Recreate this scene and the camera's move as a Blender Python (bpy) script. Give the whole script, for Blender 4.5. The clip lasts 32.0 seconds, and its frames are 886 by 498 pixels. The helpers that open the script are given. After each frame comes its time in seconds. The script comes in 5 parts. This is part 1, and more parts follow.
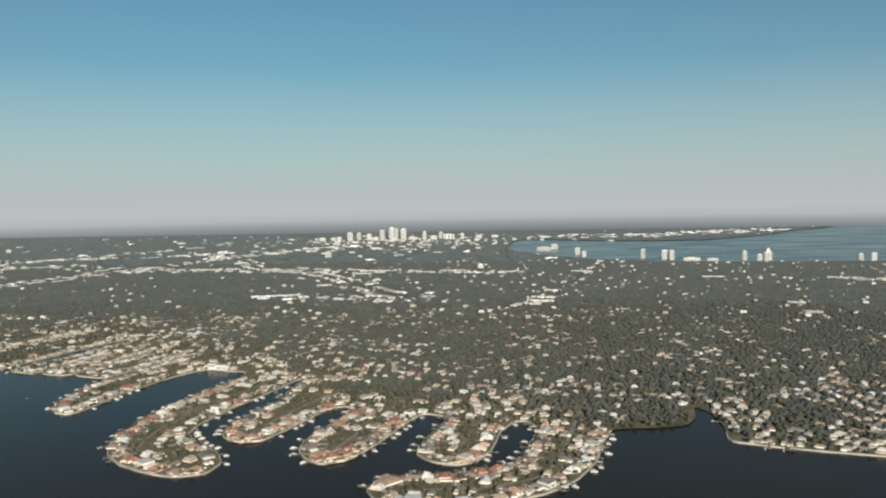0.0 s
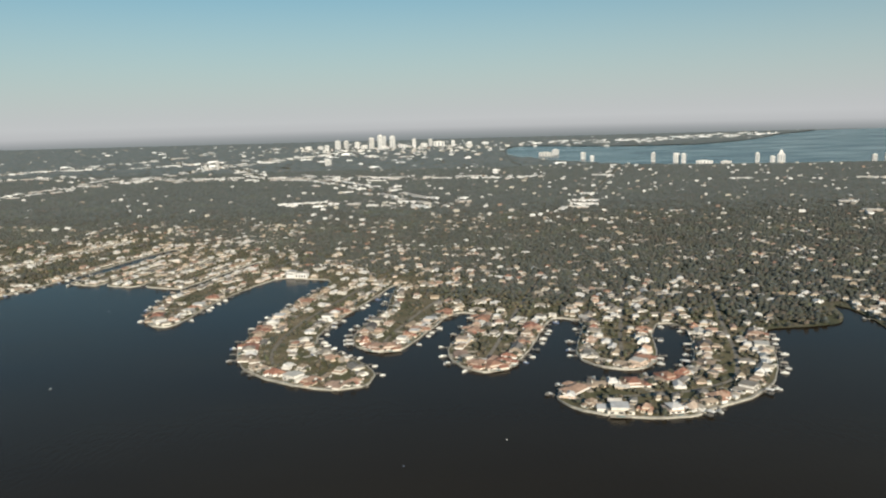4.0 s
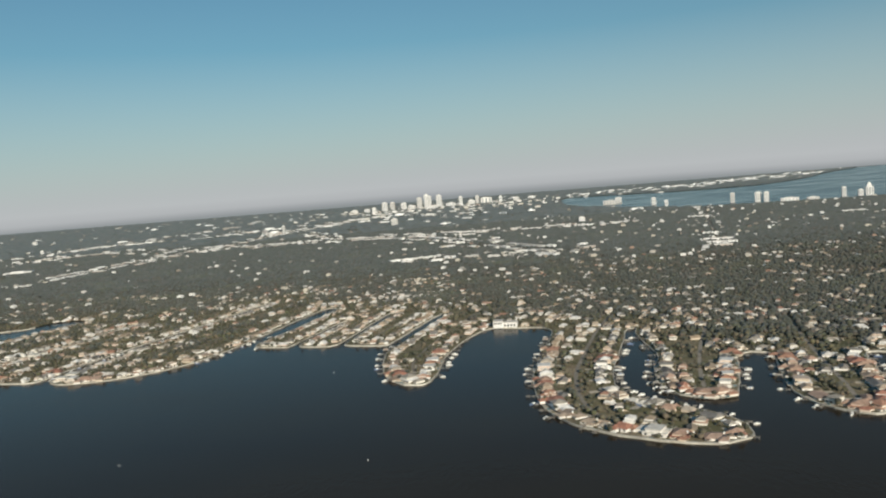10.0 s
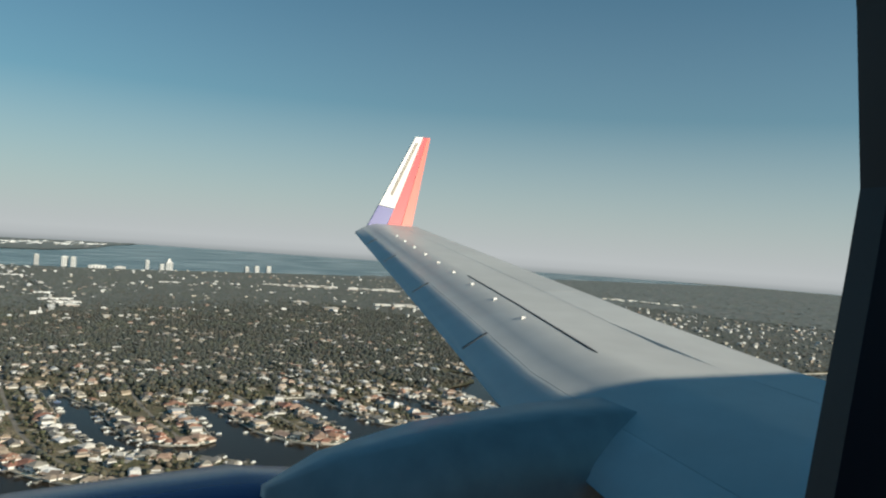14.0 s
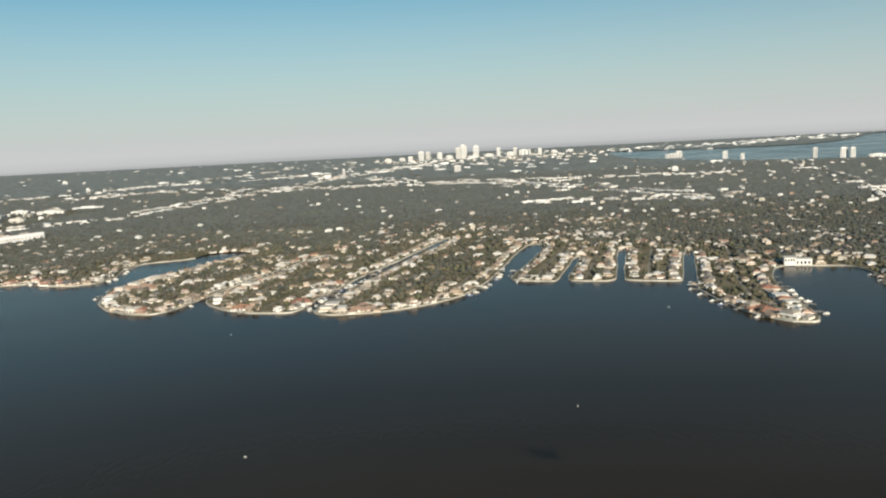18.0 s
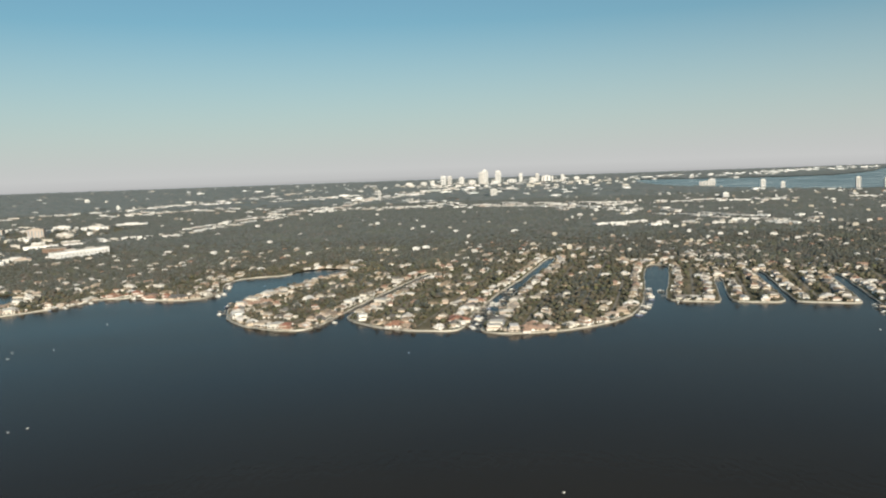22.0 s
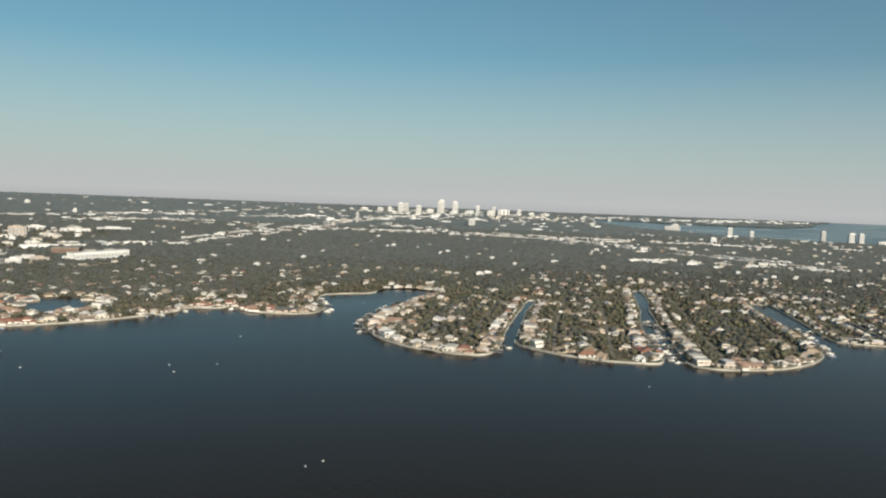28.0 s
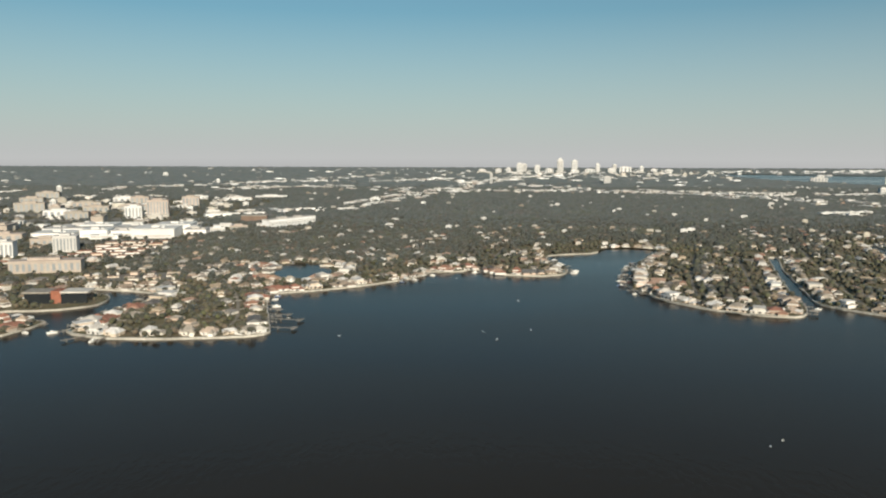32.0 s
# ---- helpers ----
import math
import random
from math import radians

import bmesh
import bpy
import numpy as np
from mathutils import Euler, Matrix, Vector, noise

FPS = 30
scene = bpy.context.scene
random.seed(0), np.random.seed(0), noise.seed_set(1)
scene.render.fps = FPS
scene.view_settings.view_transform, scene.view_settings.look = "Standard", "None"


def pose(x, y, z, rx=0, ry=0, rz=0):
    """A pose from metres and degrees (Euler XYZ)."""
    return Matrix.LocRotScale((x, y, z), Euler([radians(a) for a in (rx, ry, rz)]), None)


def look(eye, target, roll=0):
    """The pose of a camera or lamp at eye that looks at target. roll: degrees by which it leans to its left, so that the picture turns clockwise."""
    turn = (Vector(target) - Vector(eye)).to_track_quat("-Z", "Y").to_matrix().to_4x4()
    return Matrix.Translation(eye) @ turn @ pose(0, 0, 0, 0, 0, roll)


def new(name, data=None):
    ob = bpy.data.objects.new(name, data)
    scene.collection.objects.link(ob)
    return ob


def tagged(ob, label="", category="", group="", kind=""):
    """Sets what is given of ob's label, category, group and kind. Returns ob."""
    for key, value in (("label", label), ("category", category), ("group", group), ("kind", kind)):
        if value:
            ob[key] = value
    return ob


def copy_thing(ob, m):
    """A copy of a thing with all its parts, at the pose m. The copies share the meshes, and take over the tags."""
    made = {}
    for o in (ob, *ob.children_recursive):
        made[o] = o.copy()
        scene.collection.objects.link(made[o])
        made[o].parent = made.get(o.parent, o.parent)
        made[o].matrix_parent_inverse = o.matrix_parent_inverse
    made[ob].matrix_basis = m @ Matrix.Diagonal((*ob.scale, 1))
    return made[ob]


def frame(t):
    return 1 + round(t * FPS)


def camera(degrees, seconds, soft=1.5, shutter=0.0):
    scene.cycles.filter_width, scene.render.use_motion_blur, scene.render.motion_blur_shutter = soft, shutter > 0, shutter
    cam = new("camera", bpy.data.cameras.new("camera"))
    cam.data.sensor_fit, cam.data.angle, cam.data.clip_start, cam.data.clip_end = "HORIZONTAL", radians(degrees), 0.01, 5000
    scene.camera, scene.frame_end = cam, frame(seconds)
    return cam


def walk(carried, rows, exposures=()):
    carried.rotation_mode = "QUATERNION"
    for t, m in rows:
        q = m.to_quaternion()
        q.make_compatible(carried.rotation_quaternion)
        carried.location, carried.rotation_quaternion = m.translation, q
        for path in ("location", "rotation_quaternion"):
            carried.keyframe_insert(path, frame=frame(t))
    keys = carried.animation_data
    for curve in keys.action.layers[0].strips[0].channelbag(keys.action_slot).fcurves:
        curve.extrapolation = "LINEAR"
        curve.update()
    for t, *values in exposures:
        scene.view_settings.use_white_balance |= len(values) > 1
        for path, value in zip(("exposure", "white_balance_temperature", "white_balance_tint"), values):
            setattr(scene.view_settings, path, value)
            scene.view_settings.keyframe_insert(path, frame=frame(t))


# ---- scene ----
cam = camera(59.9, 32.0, soft=2.2)
PATH = [
    (0.0, 257.3, -24.1, 179.9, 86.62, 0.98, 3.48),
    (0.5, 240.0, -18.5, 178.1, 83.50, 0.27, 4.27),
    (1.0, 222.8, -12.9, 176.4, 80.36, 1.08, 4.44),
    (1.5, 205.6, -7.4, 174.6, 80.34, 2.58, 4.24),
    (2.0, 188.4, -1.8, 172.9, 81.93, 2.21, 4.10),
    (2.5, 171.3, 3.7, 171.2, 85.83, 1.21, 3.55),
    (3.0, 154.2, 9.3, 169.4, 80.63, 2.16, 2.84),
    (3.5, 137.2, 14.8, 167.8, 79.78, 2.20, 1.95),
    (5.5, 69.6, 36.9, 161.1, 80.82, 0.30, -3.35),
    (6.0, 52.8, 42.3, 159.5, 78.67, 0.97, -3.63),
    (6.5, 36.0, 47.8, 157.8, 83.02, 2.66, -0.49),
    (7.0, 19.3, 53.3, 156.2, 86.47, 2.34, 3.59),
    (7.5, 2.6, 58.7, 154.6, 86.69, 2.05, 4.27),
    (8.0, -14.0, 64.1, 153.1, 86.01, 2.64, 4.28),
    (8.5, -30.6, 69.6, 151.5, 85.90, 3.07, 4.20),
    (9.0, -47.1, 75.0, 149.9, 86.41, 3.78, 1.22),
    (9.5, -63.6, 80.4, 148.4, 85.24, 4.13, 1.60),
    (10.0, -80.1, 85.8, 146.9, 84.59, 4.61, 1.02),
    (10.5, -96.5, 91.2, 145.3, 83.84, 4.69, 0.29),
    (11.0, -112.9, 96.5, 143.8, 83.40, 4.53, -0.18),
    (11.5, -129.2, 101.9, 142.3, 83.29, 3.98, -0.56),
    (12.0, -145.4, 107.3, 140.9, 83.37, 4.86, -1.19),
    (12.5, -161.7, 112.6, 139.4, 87.59, 2.79, -13.65),
    (13.0, -177.9, 117.9, 137.9, 88.82, 2.53, -24.45),
    (13.5, -194.0, 123.3, 136.5, 87.45, 0.89, -35.02),
    (14.0, -210.1, 128.6, 135.1, 89.69, -4.02, -50.39),
    (14.5, -226.2, 133.9, 133.6, 91.41, -4.55, -54.27),
    (16.5, -289.9, 155.0, 128.1, 87.28, -4.33, -38.12),
    (17.0, -305.8, 160.2, 126.7, 79.22, -0.40, -16.86),
    (17.5, -321.6, 165.4, 125.4, 80.15, 1.80, -7.49),
    (18.0, -337.3, 170.7, 124.1, 81.43, 2.93, -0.19),
    (18.5, -353.0, 175.9, 122.7, 77.46, 1.69, 2.42),
    (19.0, -368.7, 181.1, 121.4, 76.64, 3.11, 0.97),
    (19.5, -384.3, 186.3, 120.2, 79.94, 1.92, -1.83),
    (20.0, -399.8, 191.4, 118.9, 81.20, 2.13, -3.47),
    (20.5, -415.4, 196.6, 117.6, 78.79, 1.83, -3.45),
    (21.0, -430.9, 201.8, 116.4, 81.01, 1.76, -1.74),
    (21.5, -446.3, 206.9, 115.1, 82.93, 1.80, -0.77),
    (22.0, -461.7, 212.1, 113.9, 83.46, 1.99, -0.53),
    (22.5, -477.0, 217.2, 112.7, 83.40, 2.11, -0.68),
    (23.0, -492.3, 222.3, 111.5, 83.16, 2.59, -1.26),
    (23.5, -507.6, 227.4, 110.3, 83.21, 2.81, -2.26),
    (24.0, -522.8, 232.5, 109.1, 83.46, 2.71, -2.98),
    (24.5, -538.0, 237.6, 107.9, 83.65, 2.57, -3.51),
    (25.0, -553.1, 242.7, 106.8, 83.95, 2.53, -3.89),
    (25.5, -568.2, 247.7, 105.6, 84.68, 1.43, -4.06),
    (27.5, -628.1, 267.9, 101.2, 86.77, -2.00, -7.30),
    (28.0, -643.0, 272.9, 100.1, 85.76, -2.28, -6.61),
    (28.5, -657.8, 277.9, 99.0, 85.50, -1.99, -6.36),
    (29.0, -672.6, 282.9, 98.0, 85.61, -1.67, -6.33),
    (29.5, -687.3, 287.9, 96.9, 85.58, -1.39, -6.42),
    (30.0, -702.0, 292.8, 95.9, 85.84, -1.00, -6.36),
    (30.5, -716.6, 297.8, 94.9, 86.80, -0.50, -4.55),
    (31.0, -731.2, 302.7, 93.9, 87.02, -1.21, -1.21),
    (31.5, -745.8, 307.7, 92.9, 85.22, -0.49, -0.42),
    (32.0, -760.3, 312.6, 91.9, 82.82, -0.18, 0.12),
]
walk(cam, [(t, pose(x, y, z, rx, ry, rz)) for t, x, y, z, rx, ry, rz in PATH], [
    (0.0, 0.25, 6450, 9), (2.0, 0.30, 6500, 9), (3.5, 0.31, 6500, 10), (6.0, 0.42, 6420, 10), (7.0, 0.25, 6400, 9), (12.0, 0.18, 6400, 9), (14.0, 0.27, 6350, 6), (16.5, 0.36, 6500, 9),
    (18.0, 0.47, 6620, 10), (19.0, 0.53, 6640, 10), (20.5, 0.50, 6650, 10), (22.0, 0.40, 6650, 10), (25.0, 0.33, 6700, 10), (28.0, 0.26, 6550, 10), (32.0, 0.27, 6650, 10)])

# ---- sky, sun ----
SUN_FROM = Vector((0.26, -0.89, 0.37)).normalized()
world = bpy.data.worlds.new("hazy_afternoon_sky")
scene.world = world
world.use_nodes = True
wn, wl = world.node_tree.nodes, world.node_tree.links
sky = wn.new("ShaderNodeTexSky")
sky.sky_type = "NISHITA"
sky.sun_disc = False
sky.sun_elevation = math.asin(SUN_FROM.z)
sky.sun_rotation = math.atan2(SUN_FROM.x, SUN_FROM.y)
sky.air_density, sky.dust_density, sky.ozone_density = 1.0, 0.6, 1.5
coord = wn.new("ShaderNodeTexCoord")
sep = wn.new("ShaderNodeSeparateXYZ")
wl.new(coord.outputs["Generated"], sep.inputs[0])
# the cool cast of the clear upper sky
cast = wn.new("ShaderNodeMixRGB")
cast.blend_type = "MULTIPLY"
cast.inputs[0].default_value = 1.0
cast.inputs[2].default_value = (0.28, 0.71, 0.78, 1)
wl.new(sky.outputs[0], cast.inputs[1])
# haze that thickens evenly towards the skyline all round
lift = wn.new("ShaderNodeMapRange")
lift.inputs["From Min"].default_value, lift.inputs["From Max"].default_value = -0.02, 0.46
wl.new(sep.outputs["Z"], lift.inputs["Value"])
fade = wn.new("ShaderNodeValToRGB")
for p in (0.3, 0.5):
    fade.color_ramp.elements.new(p)
for e, (p, g) in zip(fade.color_ramp.elements, [(0.0, 0.98), (0.14, 0.70), (0.40, 0.20), (1.0, 0.0)]):
    e.position, e.color = p, (g, g, g, 1)
wl.new(lift.outputs[0], fade.inputs[0])
haze = wn.new("ShaderNodeMixRGB")
haze.inputs[2].default_value = (6.0, 6.03, 6.14, 1)
wl.new(fade.outputs[0], haze.inputs[0])
wl.new(cast.outputs[0], haze.inputs[1])
# plain hazy distance painted into the background below the skyline, beyond the built land
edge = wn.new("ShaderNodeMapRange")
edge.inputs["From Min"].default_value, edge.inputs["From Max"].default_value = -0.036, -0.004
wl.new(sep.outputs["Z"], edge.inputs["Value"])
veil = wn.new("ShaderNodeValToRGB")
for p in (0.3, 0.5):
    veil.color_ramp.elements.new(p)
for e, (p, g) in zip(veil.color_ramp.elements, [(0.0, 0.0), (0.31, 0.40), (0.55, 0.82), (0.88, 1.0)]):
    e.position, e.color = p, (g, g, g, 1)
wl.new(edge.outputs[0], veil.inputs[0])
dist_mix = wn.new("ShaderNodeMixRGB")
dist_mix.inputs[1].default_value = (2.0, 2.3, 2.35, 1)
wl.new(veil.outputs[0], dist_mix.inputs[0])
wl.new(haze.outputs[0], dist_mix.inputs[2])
bg = wn["Background"]
bg.inputs["Strength"].default_value = 0.075
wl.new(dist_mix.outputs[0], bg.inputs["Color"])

sun_data = bpy.data.lights.new("sun", "SUN")
sun_data.energy, sun_data.angle, sun_data.color = 5.0, radians(0.6), (1.0, 0.875, 0.69)
sun = new("sun", sun_data)
sun.matrix_world = look(SUN_FROM * 500, (0, 0, 0))


# ---- materials ----
def mat_new(name, rough=0.8, metal=0.0):
    m = bpy.data.materials.new(name)
    m.use_nodes = True
    b = m.node_tree.nodes["Principled BSDF"]
    b.inputs["Roughness"].default_value = rough
    b.inputs["Metallic"].default_value = metal
    return m, m.node_tree.nodes, m.node_tree.links, b


def noise_node(n, l, scale, detail=4.0, space="Object", stretch=None):
    tc = n.new("ShaderNodeTexCoord")
    tx = n.new("ShaderNodeTexNoise")
    tx.inputs["Scale"].default_value, tx.inputs["Detail"].default_value = scale, detail
    if stretch:
        mp = n.new("ShaderNodeMapping")
        mp.inputs["Scale"].default_value = stretch
        l.new(tc.outputs[space], mp.inputs[0])
        l.new(mp.outputs[0], tx.inputs["Vector"])
    else:
        l.new(tc.outputs[space], tx.inputs["Vector"])
    return tx


def ramp_node(n, l, source, stops, constant=False):
    r = n.new("ShaderNodeValToRGB")
    r.color_ramp.interpolation = "CONSTANT" if constant else "LINEAR"
    while len(r.color_ramp.elements) < len(stops):
        r.color_ramp.elements.new(0.5)
    for e, (p, c) in zip(r.color_ramp.elements, stops):
        e.position, e.color = p, (*c, 1)
    l.new(source, r.inputs[0])
    return r


def mul(n, l, a, b, fac=1.0):
    x = n.new("ShaderNodeMixRGB")
    x.blend_type = "MULTIPLY"
    x.inputs[0].default_value = fac
    l.new(a, x.inputs[1])
    l.new(b, x.inputs[2])
    return x


def varied(name, stops, rough=0.8, grain=0.6, grain_scale=1.2, by="object", bump=0.0, metal=0.0, haze_sheen=0.0, patches=0.0):
    """Colours drawn per object or per island, with stains and grain at two scales."""
    m, n, l, b = mat_new(name, rough, metal)
    if by == "object":
        src = n.new("ShaderNodeObjectInfo").outputs["Random"]
    else:
        src = n.new("ShaderNodeNewGeometry").outputs["Random Per Island"]
    base = ramp_node(n, l, src, stops, constant=True)
    big = noise_node(n, l, grain_scale, 5)
    small = noise_node(n, l, grain_scale * 9, 3)
    r1 = ramp_node(n, l, big.outputs[0], [(0.3, (1 - grain,) * 3), (0.75, (1, 1, 1))])
    r2 = ramp_node(n, l, small.outputs[0], [(0.3, (1 - grain * 0.6,) * 3), (0.7, (1, 1, 1))])
    c = mul(n, l, mul(n, l, base.outputs[0], r1.outputs[0]).outputs[0], r2.outputs[0])
    if patches:
        wide = noise_node(n, l, patches, 4)
        c = mul(n, l, c.outputs[0], ramp_node(n, l, wide.outputs[0], [(0.30, (1.06, 0.92, 0.84)), (0.46, (0.84, 0.86, 0.84)), (0.56, (1.0, 1.0, 1.0)), (0.72, (1.14, 1.18, 0.92))]).outputs[0])
    l.new(c.outputs[0], b.inputs["Base Color"])
    # bluish gloss at grazing angles stands in for distance haze on foliage
    if haze_sheen:
        b.inputs["Sheen Weight"].default_value, b.inputs["Sheen Roughness"].default_value = haze_sheen, 0.5
        b.inputs["Sheen Tint"].default_value = (0.76, 0.90, 1.0, 1)
    if bump:
        bp = n.new("ShaderNodeBump")
        bp.inputs["Strength"].default_value = bump
        l.new(small.outputs[0], bp.inputs["Height"])
        l.new(bp.outputs[0], b.inputs["Normal"])
    return m


def water_material(name, low, high, gloss):
    m, n, l, b = mat_new(name, 0.16)
    patch = noise_node(n, l, 0.004, 4, stretch=(1, 2.2, 1))
    c = ramp_node(n, l, patch.outputs[0], [(0.3, low), (0.7, high)])
    l.new(c.outputs[0], b.inputs["Base Color"])
    rr = ramp_node(n, l, patch.outputs[0], [(0.35, (0.13,) * 3), (0.7, (0.24,) * 3)])
    l.new(rr.outputs[0], b.inputs["Roughness"])
    b.inputs["IOR"].default_value = 1.33
    b.inputs["Specular IOR Level"].default_value = gloss
    rip = noise_node(n, l, 0.35, 5, stretch=(1, 0.5, 1))
    bp = n.new("ShaderNodeBump")
    bp.inputs["Strength"].default_value, bp.inputs["Distance"].default_value = 0.22, 0.5
    l.new(rip.outputs[0], bp.inputs["Height"])
    l.new(bp.outputs[0], b.inputs["Normal"])
    return m


def land_material():
    m, n, l, b = mat_new("ground_cover", 0.95)
    big = noise_node(n, l, 0.006, 5)
    mid = noise_node(n, l, 0.05, 6)
    fine = noise_node(n, l, 0.6, 4)
    c1 = ramp_node(n, l, mid.outputs[0], [(0.30, (0.074, 0.080, 0.040)), (0.46, (0.138, 0.130, 0.070)),
                                          (0.58, (0.215, 0.178, 0.122)), (0.74, (0.32, 0.27, 0.20))])
    c2 = ramp_node(n, l, big.outputs[0], [(0.3, (0.7, 0.75, 0.7)), (0.7, (1.1, 1.05, 0.95))])
    c3 = ramp_node(n, l, fine.outputs[0], [(0.3, (0.65,) * 3), (0.7, (1.1,) * 3)])
    c = mul(n, l, mul(n, l, c1.outputs[0], c2.outputs[0]).outputs[0], c3.outputs[0])
    l.new(c.outputs[0], b.inputs["Base Color"])
    return m


M_WATER = water_material("bay_water", (0.0235, 0.0185, 0.0125), (0.0285, 0.0225, 0.015), 0.12)
# the sky's blue reflection is put into the far bay's base colour
M_OPEN_WATER = water_material("sky_blue_open_water", (0.016, 0.046, 0.060), (0.020, 0.054, 0.070), 0.08)
M_LAND = land_material()
M_WALLCAP = varied("weathered_concrete", [(0.0, (0.76, 0.73, 0.66)), (0.5, (0.68, 0.65, 0.58))], 0.85, 0.5, 0.06)
M_ROAD = varied("worn_pale_concrete", [(0.0, (0.27, 0.245, 0.21)), (0.5, (0.31, 0.28, 0.24))], 0.9, 0.35, 0.15)
M_LEAF = varied("evergreen_canopy", [(0.0, (0.056, 0.059, 0.044)), (0.20, (0.070, 0.071, 0.051)), (0.40, (0.051, 0.055, 0.042)),
                                     (0.56, (0.081, 0.077, 0.056)), (0.70, (0.063, 0.068, 0.051)), (0.80, (0.101, 0.086, 0.069)), (0.90, (0.086, 0.091, 0.054)), (0.95, (0.110, 0.092, 0.076))],
                0.75, 0.30, 0.5, by="island", haze_sheen=0.12, patches=0.012)
M_GARDEN = varied("olive_garden_canopy", [(0.0, (0.084, 0.084, 0.051)), (0.25, (0.108, 0.097, 0.064)), (0.45, (0.070, 0.073, 0.047)), (0.62, (0.122, 0.108, 0.070)),
                                          (0.78, (0.100, 0.104, 0.054)), (0.90, (0.165, 0.130, 0.092))], 0.75, 0.34, 0.5, by="island", haze_sheen=0.10, patches=0.02)
M_SHRUB = varied("dry_garden_shrubs", [(0.0, (0.135, 0.118, 0.078)), (0.22, (0.105, 0.100, 0.064)), (0.42, (0.175, 0.142, 0.100)), (0.60, (0.120, 0.122, 0.066)),
                                       (0.78, (0.200, 0.165, 0.120)), (0.90, (0.160, 0.112, 0.085))], 0.8, 0.35, 0.6, by="island", haze_sheen=0.08)
M_BARK = varied("grey_bark", [(0.0, (0.13, 0.10, 0.075)), (0.5, (0.17, 0.14, 0.11))], 0.95, 0.4, 2.0)
ROOF_WHITE = varied("pale_roof", [(0.0, (0.78, 0.75, 0.70)), (0.22, (0.47, 0.42, 0.36)), (0.42, (0.84, 0.83, 0.82)), (0.66, (0.38, 0.35, 0.31)), (0.80, (0.64, 0.52, 0.43)), (0.92, (0.80, 0.80, 0.80))], 0.7, 0.35, 0.35)
ROOF_TAN = varied("tan_tile_roof", [(0.0, (0.42, 0.33, 0.26)), (0.3, (0.52, 0.42, 0.33)), (0.6, (0.35, 0.27, 0.21)), (0.85, (0.50, 0.36, 0.29))], 0.8, 0.4, 0.5)
ROOF_CLAY = varied("terracotta_roof", [(0.0, (0.48, 0.27, 0.19)), (0.3, (0.40, 0.20, 0.145)), (0.5, (0.56, 0.38, 0.29)), (0.8, (0.45, 0.22, 0.16))], 0.8, 0.45, 0.5)
ROOF_GREY = varied("grey_shingle_roof", [(0.0, (0.20, 0.20, 0.20)), (0.35, (0.27, 0.26, 0.25)), (0.7, (0.16, 0.15, 0.15))], 0.85, 0.4, 0.5)
M_STRIP = varied("white_shop_wall", [(0.0, (0.78, 0.80, 0.82)), (0.5, (0.83, 0.84, 0.86)), (0.8, (0.70, 0.70, 0.70))], 0.75, 0.12, 0.1)
ROOF_SHOP = varied("white_membrane_roof", [(0.0, (0.66, 0.65, 0.64)), (0.4, (0.76, 0.76, 0.75)), (0.65, (0.52, 0.50, 0.48)), (0.85, (0.60, 0.59, 0.58))], 0.7, 0.2, 0.1)
M_JOINED_WALL = varied("street_house_walls", [(0.0, (0.76, 0.73, 0.67)), (0.22, (0.86, 0.85, 0.83)), (0.52, (0.66, 0.57, 0.47)),
                                              (0.66, (0.74, 0.60, 0.51)), (0.80, (0.84, 0.82, 0.79)), (0.92, (0.50, 0.44, 0.38))], 0.85, 0.25, 0.4, by="island")
M_JOINED_ROOF = varied("street_house_roofs", [(0.0, (0.74, 0.71, 0.67)), (0.10, (0.42, 0.38, 0.33)), (0.24, (0.82, 0.81, 0.80)), (0.38, (0.32, 0.29, 0.26)),
                                              (0.50, (0.42, 0.33, 0.24)), (0.60, (0.50, 0.41, 0.31)), (0.69, (0.36, 0.29, 0.22)), (0.76, (0.40, 0.23, 0.17)),
                                              (0.81, (0.48, 0.33, 0.26)), (0.87, (0.22, 0.21, 0.20)), (0.94, (0.28, 0.27, 0.26))], 0.8, 0.4, 0.5, by="island")
M_STUCCO = varied("painted_stucco", [(0.0, (0.76, 0.73, 0.67)), (0.22, (0.86, 0.85, 0.83)), (0.52, (0.66, 0.57, 0.47)),
                                     (0.66, (0.74, 0.60, 0.51)), (0.80, (0.84, 0.82, 0.79)), (0.92, (0.50, 0.44, 0.38))], 0.85, 0.25, 0.4)
M_GLASS = varied("dark_window_glass", [(0.0, (0.025, 0.03, 0.035)), (0.5, (0.04, 0.045, 0.05))], 0.12, 0.2, 1.0)
M_DOCK = varied("weathered_planks", [(0.0, (0.36, 0.33, 0.29)), (0.5, (0.28, 0.26, 0.23))], 0.9, 0.4, 1.2)
M_HULL = varied("white_gelcoat", [(0.0, (0.80, 0.80, 0.78)), (0.7, (0.72, 0.73, 0.73)), (0.92, (0.16, 0.22, 0.36))], 0.3, 0.1, 0.8)
M_FAR = varied("far_roofs", [(0.0, (0.72, 0.71, 0.70)), (0.20, (0.48, 0.46, 0.43)), (0.34, (0.80, 0.80, 0.80)), (0.60, (0.36, 0.31, 0.26)),
                             (0.72, (0.40, 0.28, 0.22)), (0.76, (0.28, 0.27, 0.25)), (0.88, (0.60, 0.56, 0.49))], 0.8, 0.3, 0.3, by="island")
M_WHITEWALL = varied("white_render", [(0.0, (0.70, 0.70, 0.70)), (0.4, (0.60, 0.59, 0.58)), (0.75, (0.78, 0.78, 0.78))], 0.8, 0.18, 0.12)
